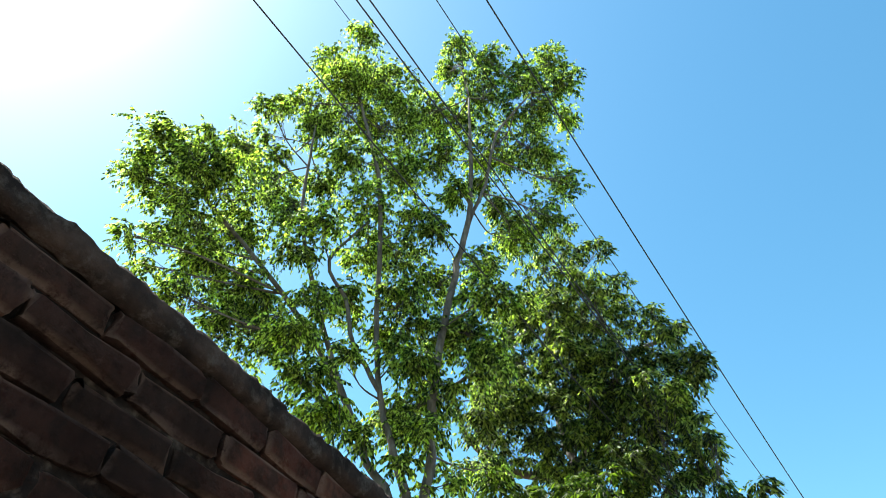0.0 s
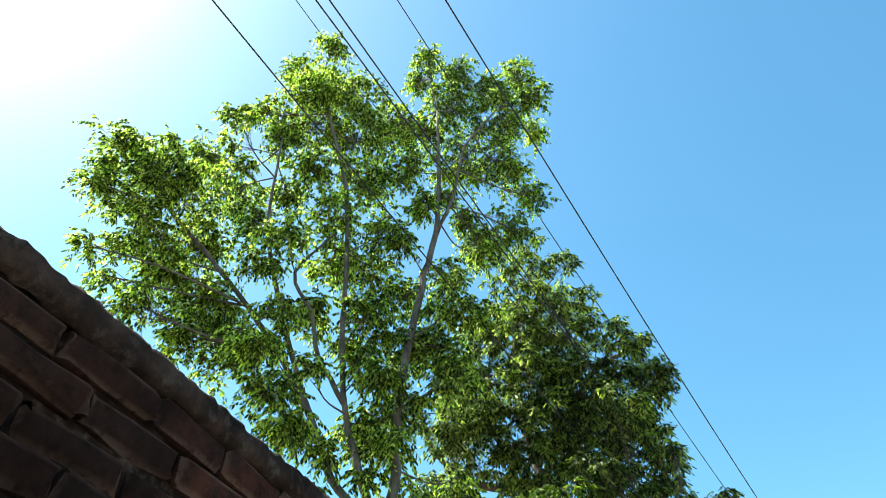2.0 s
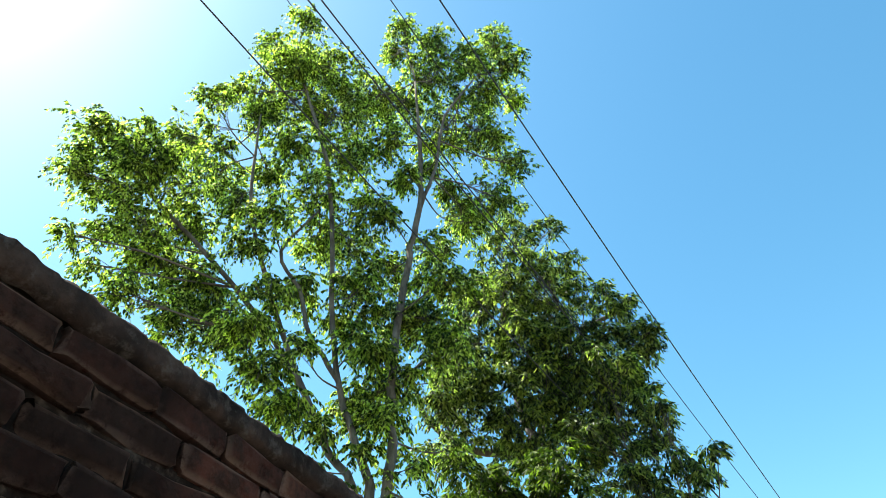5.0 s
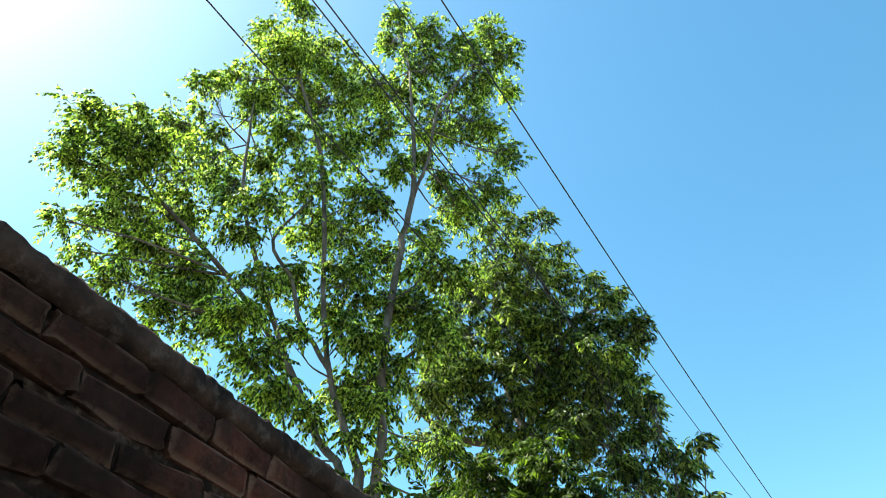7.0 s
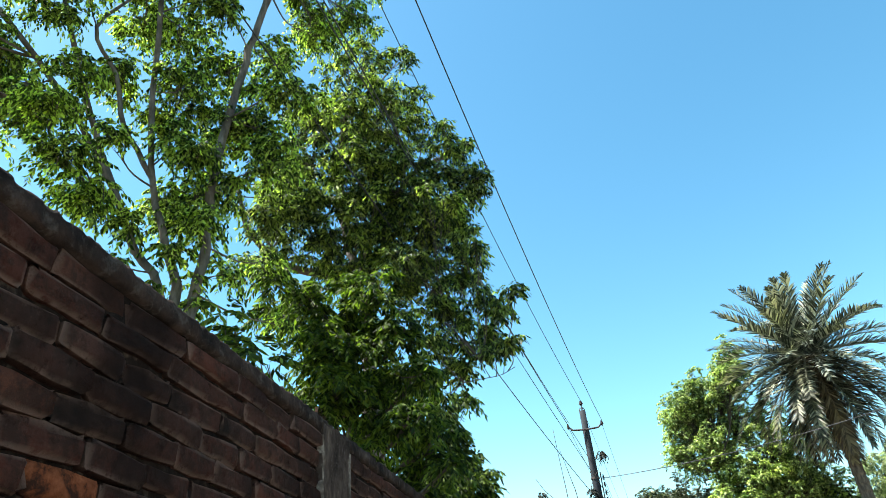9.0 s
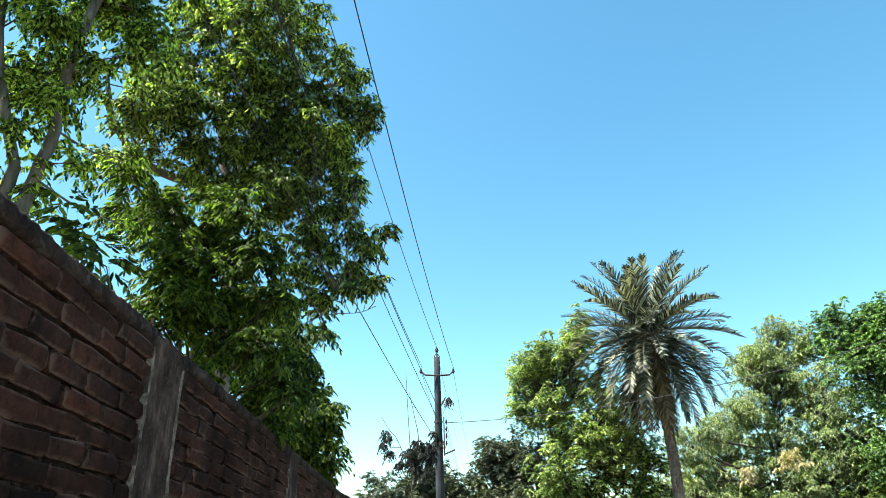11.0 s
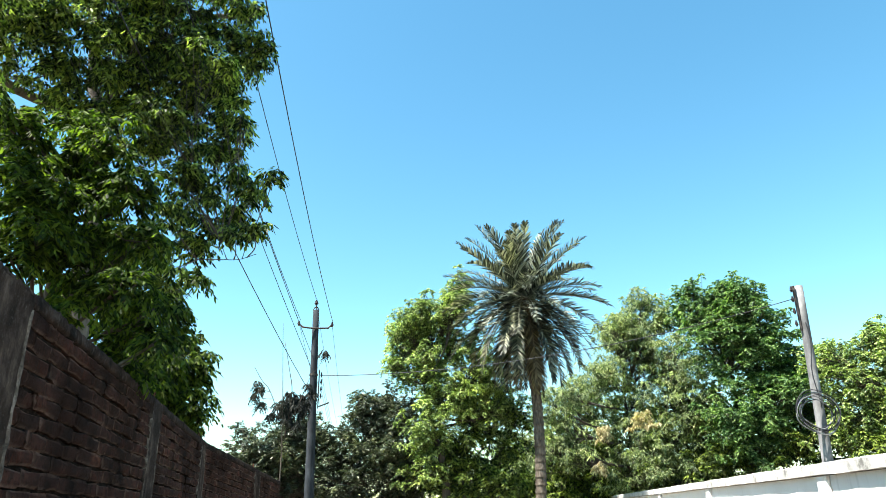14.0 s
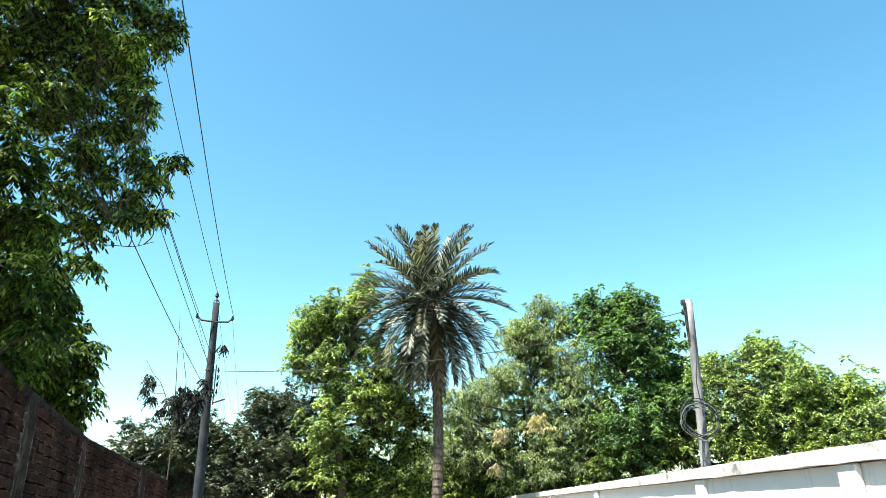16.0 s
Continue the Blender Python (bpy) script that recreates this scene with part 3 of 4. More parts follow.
# cast pillars, with lips of spilt mortar at their edges and steel stubs on top
for n_, p in enumerate(PILLARS):
    if p + 1 > WALL_B:
        continue
    nz, ny = 90, 10
    verts, faces = [], []
    for a in range(nz + 1):
        z = -0.3 + (TOP - (0.12 if abs(p) < 0.1 else 0.03) + 0.3) * a / nz
        for b in range(ny + 1):
            s = (0.0, 0.012, 0.05, 0.16, 0.33, 0.5, 0.67, 0.84, 0.95, 0.988, 1.0)[b]
            edge = min(s, 1 - s)
            wob = 0.03 * noise.noise((p, z * 5, 1.0 if s < 0.5 else 5.0)) if edge < 0.12 else 0
            x = 0.006 + 0.006 * noise.noise((s * 3, z * 6 + p, p)) + 0.003 * noise.noise((s * 2, z * 30 + p, p)) + (0.005 if 0.01 < edge < 0.08 else 0) - (0.03 if edge < 0.01 else 0)
            verts.append(bent((x, p + (s - 0.5) * PILLAR_W + wob, z)))
    for a in range(nz):
        for b in range(ny):
            faces.append((a * (ny + 1) + b, a * (ny + 1) + b + 1, (a + 1) * (ny + 1) + b + 1, (a + 1) * (ny + 1) + b))
    pillar = mesh_object("pillar", verts, faces, CONCRETE, wall, "rough grey cast concrete pillar", smooth=True)
    if n_ == 1:
        first_pillar = pillar
    for sd in ((-1,) if n_ == 1 else (-1, 1)):
        v, f = [], []
        for a in range(121):
            z = 0.2 + (TOP - 0.3) * a / 120
            wob = 0.02 * noise.noise((p * 3, z * 4, sd * 9.0)) + 0.014 * noise.noise((p, z * 15, sd * 4.0))
            wd = max(0.0005, (0.02 if n_ == 2 and sd > 0 else 0.004) + 0.022 * noise.noise((p * 5, z * 3.0, sd * 2.0)) + 0.01 * noise.noise((p, z * 22, sd * 6.0)))
            yc = p + sd * PILLAR_W / 2 + wob
            dep = 0.016 + 0.007 * noise.noise((p, z * 9, sd * 1.0))
            v += [(-0.02, yc - wd, z), (dep, yc - wd * 0.4, z), (dep, yc + wd * 0.4, z), (-0.02, yc + wd, z)]
        for a in range(120):
            for b in range(3):
                f.append((a * 4 + b, a * 4 + b + 1, a * 4 + b + 5, a * 4 + b + 4))
        mesh_object("mortar_lip", [bent(q) for q in v], f, LIP, pillar, "pale ragged edge of spilt mortar", smooth=True)
    for s in (-0.08, 0.1):
        lean = float(cap_rng.normal() * 0.02)
        hgt = 0.07 + 0.06 * float(cap_rng.random())
        low = 0.05 if abs(p) < 0.1 else 0.0
        back_x = -0.035 if abs(p) < 0.1 and s < 0 else -0.08
        v, f = tube([(back_x, p + abs(s), TOP - 0.04 - low), (back_x + lean, p + abs(s) + lean * 0.3, TOP + (0.075 if low else hgt) - low * 0.2)] if s < 0 else [(back_x, p - s, TOP - 0.04 - low), (back_x + lean, p - s + lean, TOP + hgt - low)], [0.009, 0.008], 6)
        mesh_object("rebar", [bent(q) for q in v], f, RUST, pillar, "rusty steel stub")

# smear of trowelled mortar over the edge of the first pillar
verts, faces = [], []
NY_, NZ_ = 14, 150
for a in range(NZ_ + 1):
    z = 2.0 + 0.575 * a / NZ_
    left = 0.14 + 0.06 * noise.noise((z * 9, 2.0, 0.0)) + 0.014 * noise.noise((z * 30, 5.0, 0.0)) + 0.05 * max(0.0, (z - 2.5) / 0.1)
    right = 0.25 + 0.02 * noise.noise((z * 9, 8.0, 0.0)) + 0.012 * noise.noise((z * 60, 3.0, 0.0))
    for b in range(NY_ + 1):
        s = b / NY_
        edge = 0.014 if b in (0, NY_) else 0.0
        verts.append((0.0125 + 0.0006 * noise.noise((s * 5, z * 60, 1.0)) + 0.003 * noise.noise((s * 3, z * 12, 4.0)) - edge, left + (right - left) * s, z))
for a in range(NZ_):
    for b in range(NY_):
        i = a * (NY_ + 1) + b
        faces.append((i, i + 1, i + NY_ + 2, i + NY_ + 1))
mesh_object("mortar_smear", verts, faces, SMEAR, first_pillar, "pale trowelled smear of mortar")

# ---- white wall across the lane ----
white = thing("wall_east", (6.14, 7.11, 0), "white painted boundary wall with grey concrete coping and piers", "wall", kind="structure")
white.matrix_world = pose(6.14, 7.11, 0.03, -0.1, 0, -20.0)
bm = bmesh.new()
box(bm, (0.085, -16, -0.3), (0.20, 55, 1.77))
part("panel", bm, PLASTER, white)
cope_rng = np.random.default_rng(17)
seg = -16.0
while seg < 55:
    bm = bmesh.new()
    n = 14
    for k in range(n + 1):
        y = seg + 2.994 * k / n
        for x, z in ((0.0, 1.776), (0.0, 1.885), (0.012, 1.9), (0.28, 1.9), (0.29, 1.885), (0.29, 1.776)):
            bm.verts.new((x + float(cope_rng.normal() * 0.003), y, z + float(cope_rng.normal() * 0.003)))
    bm.verts.ensure_lookup_table()
    for k in range(n):
        for q in range(6):
            a, b = k * 6 + q, k * 6 + (q + 1) % 6
            bm.faces.new((bm.verts[a], bm.verts[b], bm.verts[b + 6], bm.verts[a + 6]))
    bm.faces.new([bm.verts[q] for q in range(6)])
    bm.faces.new([bm.verts[n * 6 + q] for q in range(6)][::-1])
    bmesh.ops.recalc_face_normals(bm, faces=bm.faces)
    part("coping", bm, COPING, white, "weathered grey concrete coping")
    seg += 3.0
for y in (-15.0, -12.0, -9.0, -6.0, -3.0, 0.05, 5.35, 10.4, 14.1, 18.8, 23.5, 28.2):
    bm = bmesh.new()
    box(bm, (0.03, y - 0.13, -0.3), (0.083, y + 0.13, 1.772), 0.012)
    part("pier", bm, PLASTER, white)

# ---- poles and wires ----
def insulator(parent, p, name="insulator", r=0.05):
    bm = bmesh.new()
    for z, rr in ((-0.05, 0.6), (-0.01, 1.0), (0.03, 0.75), (0.06, 0.5)):
        bmesh.ops.create_cone(bm, cap_ends=True, segments=10, radius1=r * rr, radius2=r * rr * 0.8, depth=0.035, matrix=Matrix.Translation((p[0], p[1], p[2] + z)))
    return part(name, bm, PORCELAIN, parent, "dark brown porcelain insulator")


def pole(name, base, height, r0, r1, lean, label, mat):
    t = thing(name, base, label, "utility pole")
    top = Vector((lean[0], lean[1], height))
    pts = [top * k / 8 for k in range(9)]
    pts[0] = Vector((0, 0, -0.3))
    v, f = tube(pts, [r0 + (r1 - r0) * k / 8 for k in range(9)], 14)
    mesh_object("shaft", v, f, mat, t, smooth=True)
    return t, top


p1, top1 = pole("utility_pole", (1.22, 20.2, 0), 7.11, 0.15, 0.088, (-0.06, 0), "concrete utility pole, dark grey from painted shade, with steel crossarm and insulators", POLE_SHADED)
v, f = tube([(top1.x, 0, 6.95), (top1.x, 0, 7.30)], [0.02, 0.015], 6)
mesh_object("pin", v, f, STEEL, p1, "steel pin")
v, f = tube([(top1.x - 0.075, 0, 7.0), (top1.x - 0.075, 0, 7.14), (top1.x - 0.04, 0, 7.2), (top1.x + 0.04, 0, 7.2), (top1.x + 0.075, 0, 7.14), (top1.x + 0.075, 0, 7.0)], [0.014] * 6, 6)
mesh_object("top_bracket", v, f, STEEL, p1, "steel loop on the pole head")
insulator(p1, (top1.x, 0, 7.34), r=0.065)
v, f = tube([(top1.x - 0.46, -0.06, 6.66), (top1.x - 0.36, -0.1, 6.56), (top1.x, -0.12, 6.53), (top1.x + 0.36, -0.1, 6.56), (top1.x + 0.46, -0.06, 6.66)], [0.025] * 5, 6)
arm = mesh_object("crossarm", v, f, STEEL, p1, "bent steel crossarm")
insulator(arm, (top1.x - 0.48, -0.06, 6.68))
insulator(arm, (top1.x + 0.48, -0.06, 6.68))
bm = bmesh.new()
box(bm, (0.10, -0.03, 4.25), (0.13, 0.03, 5.35), 0.005)
rack = part("rack", bm, STEEL, p1, "steel bracket")
for z in (5.2, 5.0, 4.8, 4.6):
    insulator(rack, (0.18, 0, z), r=0.035)
v, f = tube([(0.12, 0, 4.3), (0.42, 0, 4.42)], [0.02, 0.02], 6)
mesh_object("bracket", v, f, STEEL, p1, "steel bracket arm")
bm = bmesh.new()
bmesh.ops.create_cone(bm, cap_ends=True, segments=14, radius1=0.125, radius2=0.125, depth=0.05, matrix=Matrix.Translation((top1.x * 0.73, 0, 5.2)))
part("clamp", bm, STEEL, p1, "steel clamp")

p2, top2 = pole("utility_pole", (12.08, 13.75, 0), 6.45, 0.13, 0.095, (0.31, 0.0), "pale grey concrete utility pole behind the white wall", POLE)
bm = bmesh.new()
box(bm, (top2.x - 0.18, -0.03, 5.35), (top2.x - 0.14, 0.03, 6.45), 0.005)
rack = part("rack", bm, STEEL, p2, "steel bracket")
for z in (6.35, 6.1, 5.8, 5.5):
    insulator(rack, (top2.x * z / 6.45 - 0.24, -0.02, z), r=0.04)
cr = np.random.default_rng(8)
for k in range(7):
    rr = 0.5 + 0.05 * float(cr.normal())
    ox, oz = 0.04 * float(cr.normal()), 0.05 * float(cr.normal())
    ph = float(cr.random()) * 6
    pts = [(-0.07 + ox + rr * math.cos(w) * 1.05, -0.2 + 0.03 * math.sin(w * 2 + ph), 3.42 + oz + rr * 0.8 * math.sin(w) + 0.03 * math.sin(3 * w + ph)) for w in np.linspace(0, 2 * math.pi, 33)]
    v, f = tube(pts, [0.011] * 33, 5)
    mesh_object("coil", v, f, CABLE if k % 2 else WIRE, p2, "loose loop of grey and black cable", smooth=True)
pts = [(top2.x * z / 6.45 - 0.10 + 0.05 * math.sin(z * 4), -0.15, z) for z in np.linspace(3.5, 5.5, 16)]
v, f = tube(pts, [0.012] * 16, 5)
mesh_object("lead", v, f, WIRE, p2, "black cable down the pole")


def wire(a, b, sag, r=0.006, label="thin dark overhead wire", reach=1.0):
    a, b = Vector(a), Vector(b)
    pts = []
    for k in range(41):
        t = reach * k / 40
        p = a + (b - a) * t
        p.z -= sag * 4 * t * (1 - t)
        pts.append(p - a)
    v, f = tube(pts, [r] * 41, 5)
    ob = mesh_object("overhead_wire", v, f, WIRE, smooth=True)
    ob.location = a
    tagged(ob, label, "wire", group="overhead wires")


wire((1.650, 20.100, 6.760), (-0.960, 2.467, 7.984), 0.382, 0.008, reach=1.8)
wire((1.170, 20.240, 7.430), (-2.139, 3.460, 11.380), 0.499, 0.008, reach=1.8)
wire((0.720, 20.040, 6.750), (-1.956, 1.950, 7.933), 0.305, 0.008, reach=1.8)
wire((1.142, 20.150, 5.658), (-2.066, 1.887, 7.912), 0.196, 0.008, reach=1.8)
wire((1.332, 20.150, 4.884), (-4.170, 3.336, 13.280), 0.372, 0.008, reach=1.8)
wire((1.305, 20.150, 4.366), (-2.873, 1.407, 7.740), 0.347, 0.008, reach=1.8)
for z, dx in ((7.3, -0.06), (6.72, 0.42), (6.72, -0.54), (5.2, 0.18), (5.0, 0.18), (4.8, 0.18)):
    wire((1.22 + dx, 20.2, z), (5.0 + dx, 52, z * 0.85), 0.25)
wire((1.40, 20.2, 5.18), (12.12, 13.7, 6.1), 0.45, 0.010, "black service cable between the two poles")

# ---- palm ----
def palm(base, height, seed):
    rng = np.random.default_rng(seed)
    t = thing("date_palm", base, "tall date palm with grey-green fronds and rough trunk", "palm tree")
    verts, faces, sides = [], [], 16
    nz = 150
    for i in range(nz):
        z = height * i / (nz - 1)
        for k in range(sides):
            w = 2 * math.pi * k / sides
            boss = (0.045 + 0.025 * float(rng.random())) * (0.5 + 0.5 * math.sin(w * 8 + (i % 8 > 3) * math.pi)) * (1 - (i % 4) / 4)
            r = 0.145 - 0.02 * z / height + boss + (0.10 * max(0, (z - height + 0.7) / 0.7))
            verts.append((r * math.cos(w) + 0.24 * math.sin(math.pi * min(1.0, z / height)), r * math.sin(w), z - 0.2))
    for i in range(nz - 1):
        for k in range(sides):
            faces.append((i * sides + k, i * sides + (k + 1) % sides, (i + 1) * sides + (k + 1) % sides, (i + 1) * sides + k))
    mesh_object("trunk", verts, faces, PALM_BARK, t)
    count = 108
    for k in range(count):
        u = k / (count - 1)
        up = 80 - 160 * u ** 0.92
        az = k * 137.5 + float(rng.normal() * 14)
        dry = k > count - 10
        length = max(1.9, min(3.1, (2.5 if up > 10 else 2.5 if up > -30 else 2.9) + 0.16 * float(rng.normal())))
        bend = (0.45 if up > 30 else 0.75) + 0.45 * float(rng.random())
        e, a = radians(up), radians(az)
        out = np.array([math.cos(a), math.sin(a), 0])
        line, p = [], np.array([0, 0, height - 0.15]) + out * 0.12
        steps = 14
        ang = e
        for s in range(steps + 1):
            line.append(p.copy())
            d = out * math.cos(ang) + np.array([0, 0, math.sin(ang)])
            p = p + d * length / steps
            ang = max(ang - radians(1.2 + 3.6 * s / steps) * (1.2 if up > 0 else 0.9) * bend, radians(-86))
        line = np.array(line)
        pieces = tube(line, [0.026 * (1 - 0.85 * i / steps) + 0.003 for i in range(steps + 1)], 5)
        m = 46
        tt = np.linspace(0.12, 0.995, m)
        pos = np.array([[np.interp(x * steps, np.arange(steps + 1), line[:, i]) for i in range(3)] for x in tt])
        tan = unit(np.gradient(pos, axis=0))
        side = unit(np.cross(tan, np.array([0, 0, 1.0]) + 1e-3 * out))
        nrm = np.cross(side, tan)
        v, f = list(pieces[0]), list(pieces[1])
        for sg in (-1, 1):
            way = unit(tan * 0.85 + side * sg * 0.66 + nrm * (0.1 + 0.55 * rng.random((m, 1))) + rng.normal(size=(m, 3)) * 0.12)
            ln = (0.16 + 0.29 * np.sin(np.pi * np.clip(tt * 0.92 + 0.1, 0, 1)) ** 0.7) * (0.9 + 0.2 * rng.random(m))
            wd = unit(np.cross(way, nrm)) * 0.021
            for q in range(m):
                o = len(v)
                b0, w0, d0 = pos[q], wd[q], way[q] * ln[q]
                v += [b0 - w0 * 0.6, b0 + w0 * 0.6, b0 + d0 * 0.5 + w0, b0 + d0 - np.array([0, 0, 0.04]), b0 + d0 * 0.5 - w0]
                f += [(o, o + 1, o + 2, o + 4), (o + 4, o + 2, o + 3)]
        mesh_object("frond", v, f, FROND_DRY if dry else FROND_LOW if up < -25 else FROND, t, "dry brown frond" if dry else "")
    return t


palm((7.55, 19.85, 0), 7.9, 21)

# ---- trees behind the brick wall ----
T1_LEFT = [
    (-4.8, 2.3, 7.9, 0.26), (-5.1, 2.5, 7.9, 0.24), (-4.7, 2.7, 7.8, 0.34), (-5.1, 2.5, 7.5, 0.26), (-5, 2.9, 7.5, 0.37),
    (-4.3, 2.7, 7.4, 0.38), (-4.3, 2.6, 7.8, 0.2), (-4.9, 3.5, 9.1, 0.38), (-4.3, 3.1, 7.5, 0.46), (-4.7, 2.5, 6.3, 0.16),
    (-5.3, 3.2, 7.2, 0.26), (-4.6, 3.1, 6.9, 0.38), (-4.7, 3.7, 7.4, 0.48), (-4.8, 2.9, 6.3, 0.18), (-4.6, 3.4, 6.6, 0.34),
    (-4.3, 3, 5.8, 0.25), (-4.4, 3.7, 6.5, 0.44), (-4.6, 3.9, 8.6, 0.38), (-4.3, 3.6, 5.9, 0.35), (-4.2, 4.1, 5.9, 0.33),
    (-4.2, 4, 6.3, 0.37),
]
T1_MID = [
    (-3.8, 2.9, 8.5, 0.24), (-4.2, 3.7, 10, 0.37), (-4, 3.7, 11.2, 0.29), (-3.5, 3.6, 10.1, 0.41), (-3.2, 3.5, 10.9, 0.26),
    (-3.8, 4.3, 11.6, 0.46), (-3.1, 4.2, 10.5, 0.43), (-4, 3.8, 9.4, 0.35), (-3.8, 4.2, 10.1, 0.55), (-3.2, 4.5, 9.9, 0.58),
    (-3, 4.9, 10.8, 0.45), (-3.4, 3.9, 8.5, 0.35), (-3.2, 4.7, 9, 0.5), (-3.2, 4.2, 7.8, 0.4), (-4, 4.2, 8.6, 0.34),
    (-4.2, 3.9, 7.9, 0.35), (-3.3, 3.6, 6.9, 0.3), (-2.5, 4.2, 7.2, 0.28), (-3.5, 3.6, 6.6, 0.26), (-3.5, 4.7, 7.6, 0.38),
]
T1_RIGHT = [
    (-2.4, 5, 12.5, 0.32), (-2.6, 5.1, 12, 0.34), (-1.9, 5, 11.7, 0.36), (-1, 5.5, 11.8, 0.36), (-1.4, 5.3, 11.2, 0.36),
    (-0.8, 5.4, 10.7, 0.31), (-2, 5.3, 11.1, 0.54), (-1.4, 5.5, 10.6, 0.57), (-1, 6, 10.7, 0.27), (-2.6, 5.2, 10.6, 0.44),
    (-2.2, 5.7, 10.2, 0.52), (-1.5, 5.8, 9.8, 0.5), (-1.2, 6, 9.2, 0.28), (-2.5, 4.6, 8.8, 0.33), (-1.5, 5.8, 8.4, 0.37),
    (-2, 5.8, 8.3, 0.37), (-2, 5.4, 8.4, 0.26), (-2.3, 5.3, 8.9, 0.25), (-1.8, 5.5, 7.8, 0.28), (-2.4, 4.8, 8.1, 0.18),
    (-4, 3.3, 8.2, 0.21), (-4.3, 3.3, 8.8, 0.18), (-2.2, 4.6, 8, 0.22), (-2.2, 4.8, 6.4, 0.16),
]
T1_LOW = [
    (-3.2, 4.7, 6.2, 0.24), (-2.6, 4.6, 5.5, 0.24), (-2.9, 4.6, 7.2, 0.38), (-2.3, 4.3, 7, 0.21), (-3.4, 4.4, 6.5, 0.34),
    (-2.8, 4.5, 6.3, 0.38), (-3.3, 3.7, 5.9, 0.27), (-3.2, 3.4, 5.3, 0.29), (-2.6, 4.9, 6.8, 0.35), (-2.3, 5.3, 7.3, 0.33),
    (-1.7, 4.4, 6, 0.32), (-2.5, 4.9, 6.1, 0.38), (-2.7, 4.3, 5.5, 0.24), (-3.2, 3.6, 4.9, 0.29), (-3.1, 3.9, 4.7, 0.29),
    (-2.8, 4.9, 5.3, 0.36), (-2.6, 4.6, 4.8, 0.31), (-2.8, 3.7, 5.1, 0.17), (-2.2, 5, 6.1, 0.35), (-1.9, 4.6, 5.3, 0.31),
]
T1_BASE = [
    (-2.8, 4.1, 4.5, 0.18), (-2.5, 4.2, 4.3, 0.14), (-3, 4.7, 5.1, 0.24), (-2.3, 4.3, 4.6, 0.19), (-3, 3.8, 4.6, 0.21),
    (-2.3, 4.6, 5.1, 0.21), (-2.5, 4.8, 4.5, 0.11), (-2.5, 4.3, 5.3, 0.26), (-2.5, 5, 6, 0.23), (-3.4, 3.8, 5.6, 0.24),
    (-2.5, 4.6, 4.2, 0.13), (-2.1, 5.4, 4.1, 0.14), (-2.2, 5.3, 4.7, 0.2),
    (-2.72, 4.3, 4.0, 0.15), (-2.45, 4.62, 4.0, 0.15), (-2.95, 4.15, 4.25, 0.17), (-2.3, 4.7, 4.3, 0.14),
]
STEM_A = [
    (-2.5, 4.56, 3.85, 0.054), (-2.44, 4.59, 4.51, 0.043), (-2.43, 4.59, 5.25, 0.039), (-2.34, 4.64, 6.14, 0.037), (-2.25, 4.69, 6.87, 0.035),
    (-2.13, 4.74, 7.57, 0.034), (-2.1, 4.76, 8.73, 0.026), (-2.11, 4.75, 10.25, 0.014),
]
STEM_B = [
    (-2.61, 4.5, 3.85, 0.049), (-2.7, 4.44, 4.5, 0.034), (-2.85, 4.35, 5.04, 0.027), (-2.95, 4.28, 6.09, 0.026), (-3.01, 4.24, 7.44, 0.026),
    (-3.12, 4.16, 8.49, 0.025), (-3.39, 3.94, 9.83, 0.019), (-3.55, 3.8, 10.67, 0.01),
]
STEM_C = [
    (-2.67, 4.46, 3.84, 0.043), (-2.95, 4.4, 4.49, 0.035), (-3.22, 4.21, 5.25, 0.028), (-3.44, 4.03, 6, 0.026), (-3.74, 3.75, 7.31, 0.022),
    (-3.81, 3.68, 8.55, 0.017), (-3.83, 3.66, 9.17, 0.009),
]
STEM_D = [
    (-3.11, 4.29, 4.96, 0.024), (-3.59, 4.03, 5.91, 0.027), (-4.13, 3.64, 6.74, 0.025), (-4.69, 3.07, 7.55, 0.02), (-5.01, 2.5, 8.01, 0.01),
]
STEM_E = [
    (-2.86, 4.34, 5.16, 0.024), (-3.16, 4.26, 5.71, 0.023), (-3.27, 4.17, 6.27, 0.02), (-3.46, 4.02, 6.79, 0.018), (-3.18, 4.24, 7.53, 0.012),
]
STEM_F = [
    (-2.13, 4.74, 7.52, 0.026), (-1.97, 4.92, 8.38, 0.02), (-1.79, 4.99, 9.49, 0.018), (-1.28, 5.14, 10.39, 0.01),
]
ROOT = (-2.75, 4.5, 0.0)
tree("tall_tree", "tall many-stemmed tree with bright hanging compound leaves", ROOT,
     [[(-2.75, 4.5, -0.1, 0.24), (-2.6, 4.52, 2.2, 0.16)] + STEM_A, [(-2.72, 4.48, 1.6, 0.12)] + STEM_B, [(-2.78, 4.48, 1.8, 0.11)] + STEM_C, STEM_D, STEM_E, STEM_F],
     T1_LEFT + T1_MID + T1_RIGHT + T1_LOW + T1_BASE, BARK, LEAF_TALL, 31, spacing=0.10, layers=2.3, radius=0.18, stalks=7, per=11, size=0.045, width=0.022, droop=0.7, limb_r=0.013, wild=0.16, hang=0.9)
